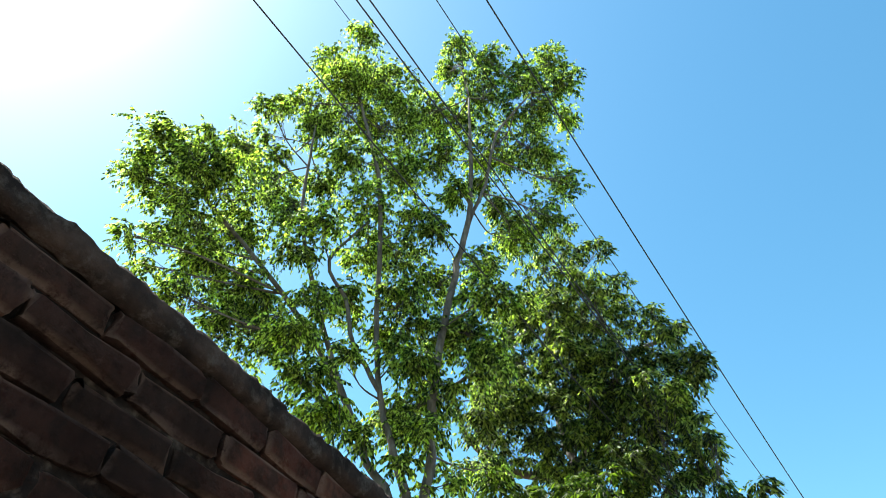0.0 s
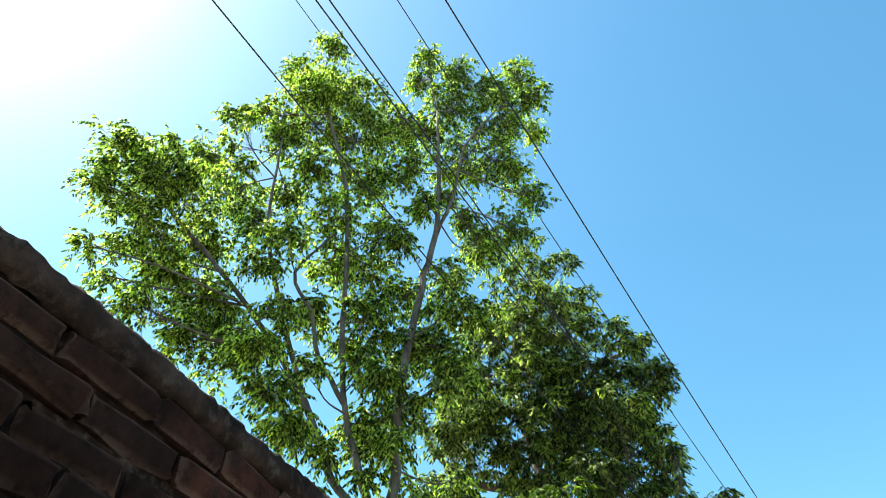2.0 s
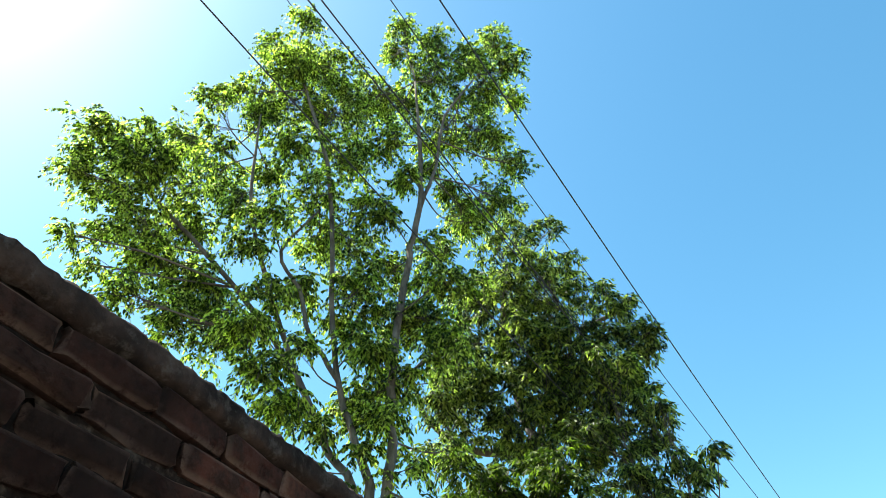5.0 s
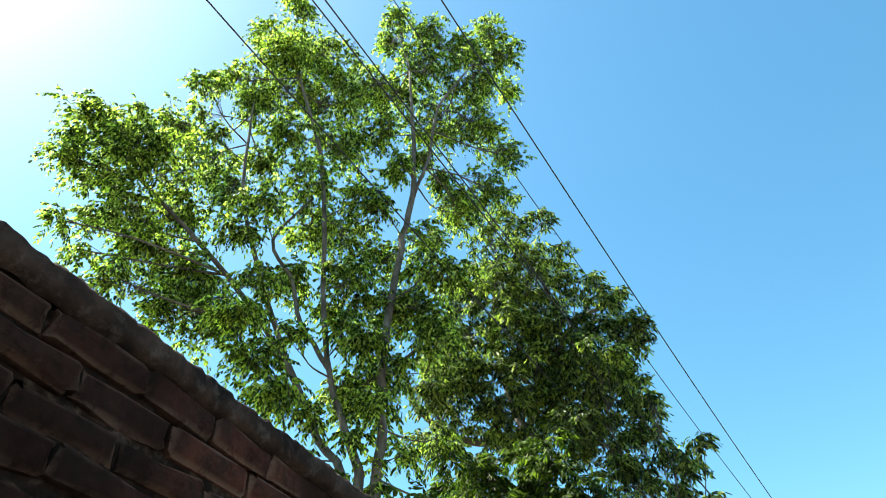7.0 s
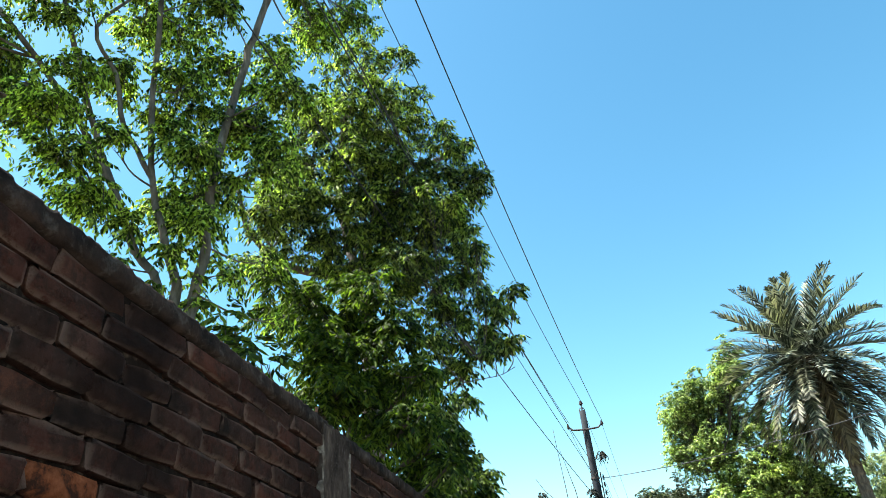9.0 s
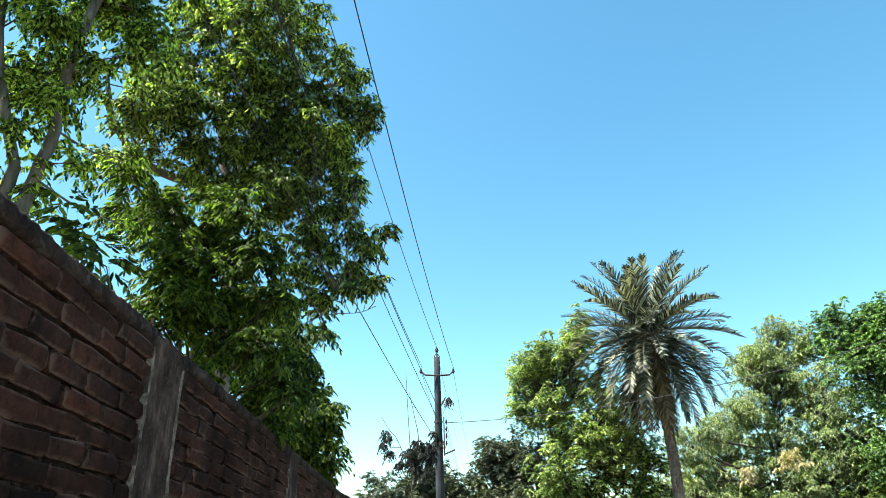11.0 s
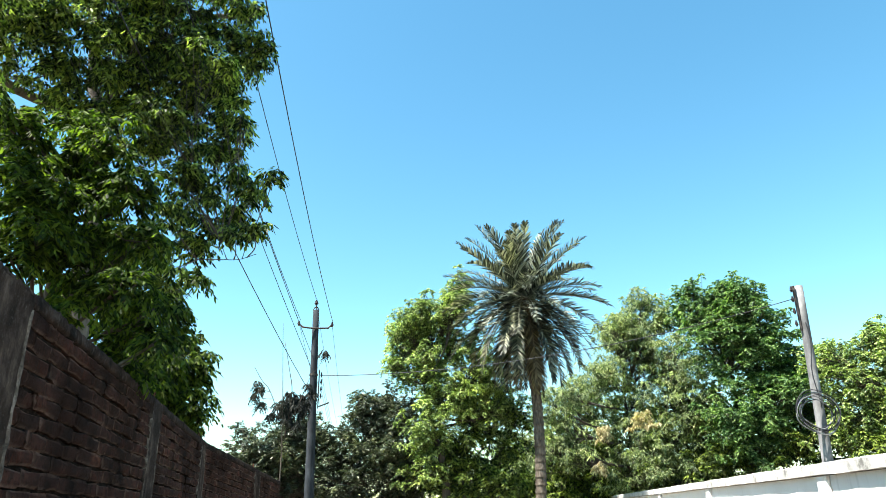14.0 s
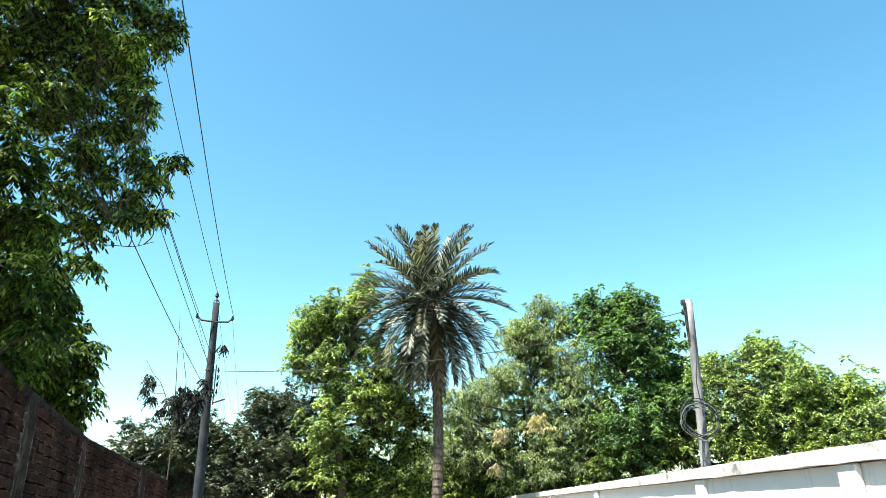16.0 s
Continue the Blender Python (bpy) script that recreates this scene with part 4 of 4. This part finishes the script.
T2_TOP = [
    (-1.7, 7.7, 9.7, 0.46), (-1.3, 8, 9.8, 0.3), (-2, 7.4, 9.1, 0.48), (-1.5, 7.3, 8.4, 0.46), (-1.2, 8.3, 9.1, 0.37),
    (-2.1, 7.5, 8.3, 0.55), (-1.7, 8.3, 8.5, 0.63), (-1.1, 8.4, 8.5, 0.45), (-0.6, 7.8, 7.8, 0.33), (-0.8, 7.9, 7.5, 0.41),
    (-2.7, 7.6, 8.3, 0.47), (-2.6, 7.7, 7.7, 0.54), (-2, 7.9, 7.5, 0.62), (-1.4, 7.9, 7.3, 0.57), (-0.5, 8.1, 7.2, 0.32),
    (-0.4, 8.5, 7.2, 0.32), (-0.3, 8, 7.3, 0.2),
]
T2_LOW = [
    (-1.1, 8, 6.8, 0.59), (-0.7, 8.4, 6.9, 0.37), (-1.8, 7.7, 6.6, 0.58), (-2.4, 7.6, 6.7, 0.54), (-3.2, 8.1, 7.5, 0.52),
    (-1.5, 8.1, 6.3, 0.62), (-0.9, 8.2, 6.3, 0.51), (-0.5, 7.6, 6, 0.27), (-2.2, 7.8, 6.1, 0.57), (-2.9, 7.8, 6.4, 0.55),
    (-3.1, 7, 6.3, 0.37), (-0.8, 8.3, 5.9, 0.38), (-1.3, 8.3, 5.8, 0.5), (-0.4, 7.7, 5.8, 0.18), (-0.4, 8.4, 5.1, 0.37),
    (-0.3, 8.2, 4.7, 0.21), (-0.6, 8.4, 4.8, 0.33), (-0.9, 8, 5, 0.47), (-0.9, 8.4, 4.5, 0.31), (-1.1, 8.4, 4.7, 0.44),
    (-1.1, 7.6, 3.9, 0.36),
]
STEM2_A = [
    (-2.26, 9.12, 5.37, 0.099), (-2.42, 8.98, 6.54, 0.078), (-2.54, 8.95, 7.39, 0.072), (-2.62, 8.92, 8.69, 0.058), (-2.41, 8.98, 9.92, 0.041),
]
STEM2_B = [
    (-2.46, 9.07, 6.59, 0.07), (-1.9, 9.1, 7.5, 0.054), (-1.42, 9.19, 8.36, 0.047), (-0.63, 9.28, 8.72, 0.029),
]
STEM2_C = [
    (-2.45, 9.08, 6.59, 0.07), (-3.17, 8.42, 6.44, 0.059), (-3.58, 7.82, 6.75, 0.041), (-3.71, 7.54, 7.46, 0.025),
]
STEM2_D = [
    (-0.83, 8.31, 4.34, 0.007), (-0.59, 8.34, 4.37, 0.005), (-0.37, 8.36, 4.39, 0.004), (-0.17, 8.38, 4.48, 0.003),
]
STEM2_E = [
    (-0.5, 8.35, 4.38, 0.006), (-0.55, 8.35, 4.49, 0.004), (-0.58, 8.34, 4.58, 0.003),
]
STEM2_F = [
    (-0.33, 8.37, 4.4, 0.005), (-0.31, 8.37, 4.49, 0.004), (-0.3, 8.37, 4.54, 0.002),
]
T2_MID = [
    (-2.6, 7.4, 6.7, 0.42), (-2, 7.5, 7.4, 0.51), (-3, 7.9, 7.9, 0.43), (-2.3, 7.7, 6.2, 0.34), (-1.8, 8.2, 6.7, 0.6),
    (-1.4, 7.8, 7.1, 0.59), (-1.3, 7.6, 5.7, 0.46), (-2, 7.8, 5.7, 0.41), (-3.2, 7.7, 6, 0.23), (-2.7, 7.2, 5.1, 0.21),
    (-1, 8.3, 6.7, 0.48), (-0.6, 8.5, 5.9, 0.35), (-1.9, 8.2, 8.7, 0.63), (-2.7, 8, 8.9, 0.55),
]
T2_EDGE = [
    (0, 7.4, 5.1, 0.21), (-0.3, 8, 7.2, 0.21), (-0.5, 8.3, 7.9, 0.33), (-0.2, 7.6, 4.5, 0.2), (-0.4, 7.8, 4.5, 0.16),
    (-0.4, 7.9, 5.2, 0.32), (-3.2, 6.8, 5.6, 0.25), (-2.9, 7, 6.6, 0.45), (-2.8, 7.4, 7.1, 0.48), (-0.9, 7.5, 6.5, 0.44),
    (-1.1, 7.8, 5.2, 0.27), (-0.9, 8, 5.1, 0.24), (-1.1, 7.6, 4.6, 0.25), (-0.9, 7.9, 5.5, 0.2), (-1.5, 7.9, 5.6, 0.29),
]
tree("dense_tree", "dense dark green tree with drooping narrow leaves", (-2.3, 9.2, 0.0),
     [[(-2.3, 9.2, -0.1, 0.22), (-2.25, 9.2, 3.0, 0.15)] + STEM2_A, STEM2_B, STEM2_C, STEM2_D, STEM2_E, STEM2_F], T2_TOP + T2_MID + T2_LOW + T2_EDGE, BARK, LEAF_DEEP, 32, spacing=0.12, layers=1.65, radius=0.14, stalks=12, per=4, size=0.074, width=0.029, droop=0.6, limb_r=0.014, wild=0.06, hang=1.0)
NEEM = [
    (-1.9, 5.8, 4.1, 0.29), (-1.7, 6, 3.9, 0.35), (-1.5, 6.4, 4.3, 0.38), (-1.5, 6.7, 3.8, 0.41), (-1.6, 6.2, 3.6, 0.3),
    (-1, 6.1, 3.7, 0.32), (-1.1, 5.9, 3.2, 0.33), (-0.9, 6.4, 3.2, 0.27), (-1.9, 5.8, 3.8, 0.21), (-1.1, 6.7, 3, 0.31),
    (-1.6, 6.6, 3.4, 0.32), (-0.8, 6, 2.8, 0.2), (-1.1, 6.1, 4.2, 0.3), (-2.3, 6.4, 3.7, 0.17), (-1, 6.5, 2.7, 0.24),
    (-1.8, 6.5, 4.6, 0.33), (-1.4, 6.1, 4.6, 0.31), (-1.7, 5.8, 3.6, 0.26), (-1.5, 6, 3, 0.21), (-1.3, 6.6, 2.8, 0.25),
    (-2, 6.1, 4.6, 0.28), (-1.8, 6.3, 4.5, 0.29), (-2, 6.3, 4.3, 0.29), (-1.8, 6.4, 4.9, 0.25), (-1.9, 6.3, 4, 0.28),
    (-1.7, 7, 4.5, 0.28), (-2.1, 6, 4.7, 0.2), (-2.3, 5.6, 4.7, 0.23), (-2.7, 6.5, 4.8, 0.24), (-2.5, 6.5, 4.7, 0.26),
    (-2.4, 6.7, 5.1, 0.28), (-1.9, 5.9, 3.4, 0.21), (-1.8, 6.2, 3.5, 0.22), (-2, 6.1, 3.7, 0.22), (-2, 6, 3.3, 0.16),
]
tree("neem_tree", "young bright green tree with small feathery leaves", (-2.1, 7.0, 0.0),
     [[(-2.1, 7.0, -0.1, 0.09), (-2.0, 7.0, 2.0, 0.06), (-1.9, 6.9, 3.6, 0.04), (-1.8, 6.8, 4.6, 0.02)]], NEEM, BARK_DARK, LEAF_NEEM, 33, spacing=0.18, layers=2.8, radius=0.25, stalks=8, per=14, size=0.072, width=0.026, droop=0.6, wild=0.14, hang=0.7)
SMALL = [
    (-1.3, 12.6, 4.3, 0.31), (-1.3, 12.3, 3.9, 0.46), (-1.1, 12.4, 3.7, 0.26), (-1.3, 12.3, 3.3, 0.5), (-1, 12.1, 3.1, 0.25),
    (-1.6, 12.6, 3.7, 0.47), (-1.6, 12.3, 3.1, 0.5), (-1.3, 12.9, 2.9, 0.42), (-1.8, 12, 3.6, 0.5), (-1, 13.1, 3.4, 0.13),
    (-2.1, 12.7, 3.3, 0.52), (-2.1, 12.9, 4.3, 0.54),
]
SMALL_B = [
    (-3, 10.6, 5.2, 0.52), (-2.5, 10.8, 5.2, 0.52), (-1.8, 10.6, 5.1, 0.44), (-2.5, 9.7, 4.1, 0.46), (-2.1, 10.7, 4.2, 0.5),
    (-1.4, 10.2, 4.3, 0.36), (-2.7, 10, 3.6, 0.38), (-2.2, 10.6, 3.5, 0.4), (-1.6, 10.5, 3.8, 0.4), (-1.3, 10.5, 4.1, 0.31),
    (-1.2, 11.1, 5, 0.26), (-1.9, 10.6, 3, 0.35),
]
tree("small_tree", "small dark green tree leaning over the brick wall", (-1.8, 13.6, 0.0),
     [[(-1.8, 13.6, -0.1, 0.09), (-1.75, 13.6, 2.5, 0.06), (-1.7, 13.6, 4.2, 0.03)]], SMALL + SMALL_B, BARK_DARK, LEAF_NEEM, 34, spacing=0.2, layers=2.8, radius=0.25, stalks=10, per=7, size=0.11, width=0.042, droop=0.7, wild=0.12)

SPRIG = [
    (-2.13, 4.4, 3.74, 0.1), (-2.03, 4.4, 3.64, 0.1), (-1.95, 4.4, 3.54, 0.1), (-1.79, 4.3, 3.37, 0.1), (-1.93, 4.3, 3.42, 0.1),
    (-1.68, 4.2, 3.24, 0.1),
]
tree("sapling", "slender sapling with large dark compound leaves over the wall", (-1.75, 4.55, 0.0),
     [[(-1.75, 4.55, -0.1, 0.03), (-1.72, 4.5, 1.8, 0.022), (-1.66, 4.4, 2.7, 0.012)]], SPRIG, BARK_DARK, LEAF_NEEM, 35, spacing=0.15, layers=1.0, radius=0.24, stalks=3, per=12, size=0.088, width=0.032, droop=0.5, limb_r=0.012)
CREEPER = [
    (0.7, 19.2, 4.2, 0.31), (0.4, 19.2, 4.1, 0.27), (0.8, 19.2, 4.3, 0.19), (1, 19.2, 4.7, 0.1), (-0.3, 19.1, 4.6, 0.14),
    (-0.4, 19.1, 4.4, 0.11), (-0.2, 19.1, 4.2, 0.12), (0.1, 19.1, 3.9, 0.12), (0.6, 19.1, 3.8, 0.25), (0.4, 19.3, 3.9, 0.19),
    (0.9, 19.3, 4.1, 0.19), (1.4, 19.1, 5.6, 0.1), (1.1, 19.2, 4.5, 0.15), (0.95, 19.2, 4.35, 0.2), (0.55, 19.2, 4.35, 0.2), (-0.35, 19.1, 4.75, 0.09),
]
tree("dead_tree", "bare thin tree hung with a dark dry creeper", (0.2, 19.0, 0.0),
     [[
    (0.3, 19.05, -0.1, 0.03), (0.4, 19.05, 2.21, 0.019), (0.38, 19.05, 3.62, 0.015), (0.3, 19.05, 5.12, 0.009), (0.23, 19.05, 6.39, 0.006),
], [
    (0.45, 19.05, 3.34, 0.015), (0.58, 19.05, 4.44, 0.012), (0.47, 19.05, 5.13, 0.008), (0.31, 19.05, 5.88, 0.006),
], [
    (0.38, 19.05, 3.62, 0.011), (0.02, 19.05, 4.51, 0.009), (-0.22, 19.05, 4.81, 0.007), (-0.43, 19.04, 5.15, 0.006),
], [
    (0.38, 19.05, 3.62, 0.011), (0.72, 19.05, 4.07, 0.015), (0.93, 19.04, 4.67, 0.009), (1.08, 19.04, 5.01, 0.006),
]], CREEPER, BARK_DARK, LEAF_CREEPER, 36, spacing=0.12, layers=3.6, radius=0.17, stalks=9, per=8, size=0.07, width=0.026, droop=1.1, limb_r=0.005, wild=0.3)

# ---- trees at the end of the lane ----
MANGO = [
    (-0.7, 24.7, 3.5, 0.87), (0.4, 24.5, 3.4, 1.09), (1.3, 24.5, 3.8, 0.92), (2.5, 24.4, 3.5, 1.1), (3.2, 24.7, 4.6, 0.89),
    (3.9, 24.5, 5.1, 0.7), (4.6, 24.2, 4.5, 1.03), (3.6, 24.1, 3.5, 1.25), (5, 24, 3.3, 1.25), (2.6, 24.2, 2.4, 1.24),
    (0.6, 24.8, 2.4, 1.26), (4.5, 24.6, 2.3, 1.28), (-0.4, 24.5, 2.6, 1.03), (2.1, 24.2, 3.9, 0.45), (1.1, 24.3, 3.7, 0.75),
    (4, 23.5, 3, 0.77), (0.3, 24.5, 3.2, 0.66), (0.6, 24.8, 2.9, 0.56), (4.8, 24.2, 3, 0.51), (-0.4, 24.9, 2.9, 0.8),
    (3.6, 24.6, 4.6, 0.81), (0.6, 24.7, 3.8, 0.56), (4.7, 24.4, 2, 0.76), (-0.2, 26.3, 2.1, 0.81), (1.2, 26.1, 2, 0.8),
    (3, 26, 1.9, 0.85), (4.7, 25.8, 1.8, 0.95),
]
tree("mango_tree", "dark dusty broadleaf tree with glossy leaves", (3.0, 26.0, 0.0),
     [[(3.0, 26, -0.1, 0.2), (3.0, 26, 2.0, 0.15), (3.2, 26, 3.2, 0.08)]], MANGO, BARK_DARK, LEAF_MANGO, 41, spacing=0.25, layers=3.6, radius=0.28, stalks=11, per=8, size=0.1, width=0.052, droop=0.35, wild=0.22)
LIME = [
    (4.4, 22.4, 7.4, 0.7), (5.2, 22.5, 7.6, 0.79), (4.3, 23, 6.9, 0.71), (6.1, 22.9, 7, 1.08), (5.1, 22.5, 6.1, 1.05),
    (4.1, 23.3, 6.1, 0.56), (6.2, 22.6, 9, 0.57), (6, 22.4, 8.1, 0.62), (6.7, 22.1, 5.7, 1.2), (5.6, 22.6, 5, 1.2),
    (6.9, 22.5, 4.5, 1.21), (5.1, 22.6, 3.7, 0.97), (7.6, 22.3, 4.7, 0.84), (4.8, 22.7, 2.7, 0.76), (5.8, 22.2, 8, 0.75),
    (5.8, 21.8, 4.9, 0.77), (5.1, 22.4, 7.7, 0.66), (7.4, 22.5, 4.6, 0.56), (5, 22.5, 3.4, 0.51), (4.5, 23, 7, 0.8),
    (4.7, 22.9, 5.9, 0.81),
]
tree("broadleaf_tree", "light green leafy tree beside the palm", (5.6, 22.6, 0.0),
     [[(5.6, 22.6, -0.1, 0.18), (5.6, 22.6, 2.4, 0.13), (5.2, 22.6, 4.0, 0.08), (4.9, 22.6, 5.4, 0.04)]], LIME, BARK_DARK, LEAF_LIME, 42, spacing=0.21, layers=3.0, radius=0.24, stalks=13, per=9, size=0.075, width=0.042, droop=0.5, wild=0.24)
# Lower lobes of the light green tree, their shade painted with darker leaves.
SHADE = [
    (6.2, 22.8, 3.4, 0.86), (7.7, 22.5, 3.4, 0.87), (5.7, 23.2, 2.4, 1.06), (7.3, 22.3, 2, 1.04), (6.7, 22.8, 4.3, 0.77),
    (8, 22.3, 4.3, 0.58), (6.6, 23.1, 2.4, 0.97),
]
tree("shaded_foliage", "lower foliage of the light green tree, its shade put into deep green leaves", (6.3, 22.8, 0.0),
     [[(6.3, 22.8, -0.1, 0.1), (6.3, 22.8, 1.4, 0.07), (6.2, 22.8, 2.4, 0.03)]], SHADE, BARK_DARK, LEAF_DEEP, 46, spacing=0.25, layers=3.0, radius=0.3, stalks=11, per=8, size=0.115, width=0.05, droop=0.5, wild=0.25)
WILLOW = [
    (15.6, 26.7, 9.7, 0.9), (14.3, 26.6, 8.7, 0.75), (16, 26.4, 9.1, 0.83), (15.5, 26.6, 7.6, 1.31), (13.6, 26.7, 6.7, 1.13),
    (16.2, 25.6, 6.9, 1.29), (12.8, 26.9, 6, 0.98), (15, 26.9, 5.6, 1.59), (16.7, 25.6, 5.5, 1.29), (12.8, 28.1, 5.2, 1.01),
    (13.8, 27.4, 4, 1.58), (15.8, 26.2, 4.2, 1.56), (17.1, 25.5, 4.4, 1.29), (12.6, 27.7, 3.1, 1.28), (14.2, 26.2, 2.6, 1.52),
    (16.4, 25.6, 2.6, 0.99), (14.9, 26.2, 3.7, 0.92), (15.4, 26.3, 3, 0.72), (13.7, 27.3, 6.6, 0.62), (14.5, 27, 8.5, 1.07),
    (17.1, 25.6, 4.6, 0.85), (14.2, 26.2, 8.4, 1.02), (16.7, 25.3, 2.9, 0.96), (15, 26.5, 8.2, 0.93), (10.6, 25.4, 4.5, 0.94),
    (9.7, 25.3, 3.5, 0.99), (11, 24.8, 5.4, 0.66), (10.2, 25.1, 5.3, 0.49), (10.8, 25.2, 3.5, 1),
]
feathery = tree("feathery_tree", "pale feathery tree with fine drooping foliage", (14.6, 27.0, 0.0),
     [[(14.6, 27.0, -0.1, 0.15), (14.6, 27.0, 3.0, 0.1), (14.5, 27.0, 6.0, 0.05)]], WILLOW, BARK_DARK, LEAF_WILLOW, 43, spacing=0.25, layers=3.6, radius=0.32, stalks=13, per=11, size=0.08, width=0.032, droop=0.7, wild=0.24, hang=0.9)
dry_rng = np.random.default_rng(61)
for cx, cy, cz, r in [
    (12.5, 22.2, 4.3, 0.39), (11.3, 22.8, 4, 0.19), (11.1, 22.9, 2.8, 0.14),
]:
    spots = np.array([cx - 14.6, cy - 27.0, cz]) + dry_rng.normal(size=(26, 3)) * r * np.array([0.5, 0.25, 0.55])
    leaf_mesh("dry_leaves", *tufts(dry_rng, spots, 0.16, 6, 6, 0.1, 0.04, 0.9), LEAF_DRY, feathery, label="cluster of dry straw-coloured leaves")
GREEN = [
    (16.8, 24.5, 9.7, 0.75), (17.9, 23.9, 9.4, 0.8), (17.2, 25.5, 9, 1.12), (18.1, 23.5, 8.6, 1.08), (18.9, 23, 7.8, 1.13),
    (17.5, 24.1, 7.5, 1.55), (19.2, 24.2, 6.7, 1.6), (19, 23.1, 5.1, 1.35), (17.6, 23.9, 4.9, 1.52), (20, 23.5, 3.9, 1.29),
    (18, 23.8, 3.6, 1.53), (20.4, 23.1, 6.1, 0.8), (19, 22.4, 5.4, 0.81), (19.7, 24.1, 4.4, 0.76), (19.3, 23.7, 5.9, 0.74),
    (17.9, 23.6, 9, 1.11), (18.6, 23.6, 7.2, 0.88), (17.4, 24.1, 8.1, 1.09), (17.8, 24, 8.1, 0.94), (17.4, 23.9, 8.3, 0.83),
    (18.5, 23.5, 4.2, 0.9), (18.1, 23.1, 8.9, 0.89), (18.3, 23.8, 9.3, 1.04), (20, 23.5, 6.6, 0.86),
]
tree("dark_tree", "large deep green tree behind the white wall", (18.2, 24.5, 0.0),
     [[(18.2, 24.5, -0.1, 0.2), (18.2, 24.5, 3.0, 0.15), (18.0, 24.5, 6.5, 0.06)]], GREEN, BARK_DARK, LEAF_GREEN, 44, spacing=0.26, layers=3.6, radius=0.3, stalks=12, per=8, size=0.095, width=0.06, droop=0.5, wild=0.24)
RIGHT = [
    (19.5, 20.9, 6.4, 0.86), (20.7, 20, 6.9, 0.76), (21.1, 19.9, 6.7, 0.98), (19.8, 20.5, 5.6, 1.23), (21.2, 19.4, 5.8, 1.35),
    (20.9, 18.2, 5.5, 0.99), (20.1, 20.5, 4.4, 1.23), (20.9, 19.2, 4.3, 1.32), (21.9, 18.5, 4.9, 0.85), (21, 18.2, 3.7, 0.98),
    (22.6, 17.8, 4.8, 0.8), (23.1, 17.5, 4.9, 0.86), (21.5, 17.5, 4, 0.93), (22.4, 17, 4, 0.94), (19.4, 20.8, 3.6, 0.95),
    (19.7, 21.4, 6.4, 0.69), (19.3, 21.3, 3.8, 0.68), (22, 18.1, 5.2, 0.69), (21, 19.8, 6.2, 0.63), (21.4, 19, 4.9, 0.86),
    (20.5, 20.1, 4.4, 0.8), (22, 18, 5, 0.64), (21.3, 18.1, 5, 0.76), (22.3, 17.8, 5, 1),
]
tree("leafy_tree", "sunlit green trees above the white wall", (21.5, 18.5, 0.0),
     [[(21.5, 18.5, -0.1, 0.2), (21.5, 18.5, 3.0, 0.13), (21.4, 18.5, 5.0, 0.06)]], RIGHT, BARK_DARK, LEAF_LIME, 45, spacing=0.25, layers=3.6, radius=0.3, stalks=12, per=9, size=0.085, width=0.05, droop=0.5, wild=0.24)

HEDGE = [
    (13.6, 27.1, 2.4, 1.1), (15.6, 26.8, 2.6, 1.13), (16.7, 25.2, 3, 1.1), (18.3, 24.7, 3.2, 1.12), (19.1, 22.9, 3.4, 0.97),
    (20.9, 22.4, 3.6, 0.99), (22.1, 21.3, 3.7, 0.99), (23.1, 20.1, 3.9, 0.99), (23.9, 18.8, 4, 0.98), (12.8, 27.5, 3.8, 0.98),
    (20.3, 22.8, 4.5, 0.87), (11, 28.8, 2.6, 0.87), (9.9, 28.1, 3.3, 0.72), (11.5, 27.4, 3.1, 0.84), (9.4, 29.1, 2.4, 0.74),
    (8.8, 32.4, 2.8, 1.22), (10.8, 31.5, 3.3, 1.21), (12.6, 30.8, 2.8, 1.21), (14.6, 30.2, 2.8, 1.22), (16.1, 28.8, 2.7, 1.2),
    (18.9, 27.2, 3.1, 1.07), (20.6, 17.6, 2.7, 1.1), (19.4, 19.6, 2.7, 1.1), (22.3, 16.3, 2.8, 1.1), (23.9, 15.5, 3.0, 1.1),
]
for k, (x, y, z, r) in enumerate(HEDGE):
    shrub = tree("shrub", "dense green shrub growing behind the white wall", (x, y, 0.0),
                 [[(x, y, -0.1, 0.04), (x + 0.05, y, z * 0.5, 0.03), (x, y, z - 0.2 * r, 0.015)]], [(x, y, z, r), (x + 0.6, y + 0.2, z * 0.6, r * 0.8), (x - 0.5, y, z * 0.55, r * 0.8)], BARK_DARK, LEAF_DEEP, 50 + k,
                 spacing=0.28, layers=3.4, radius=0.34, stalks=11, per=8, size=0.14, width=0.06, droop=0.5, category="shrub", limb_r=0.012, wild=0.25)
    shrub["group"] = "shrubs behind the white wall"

# ---- bricks of the near panel ----
for x, y, z, a, b, k, l in placed:
    ob = new("brick", BRICKS[k][0])
    ob.parent = wall
    ob.matrix_basis = pose(x, y, z, a, 0, b * 0.6) @ Matrix.Diagonal((1, l, 1, 1))
    if abs(y - 1.73) < 0.14 and abs(z - 1.975) < 0.046:
        ob.data = ob.data.copy()
        ob.data.materials[0] = BROKEN
        ob["label"] = "broken brick with raw orange face"
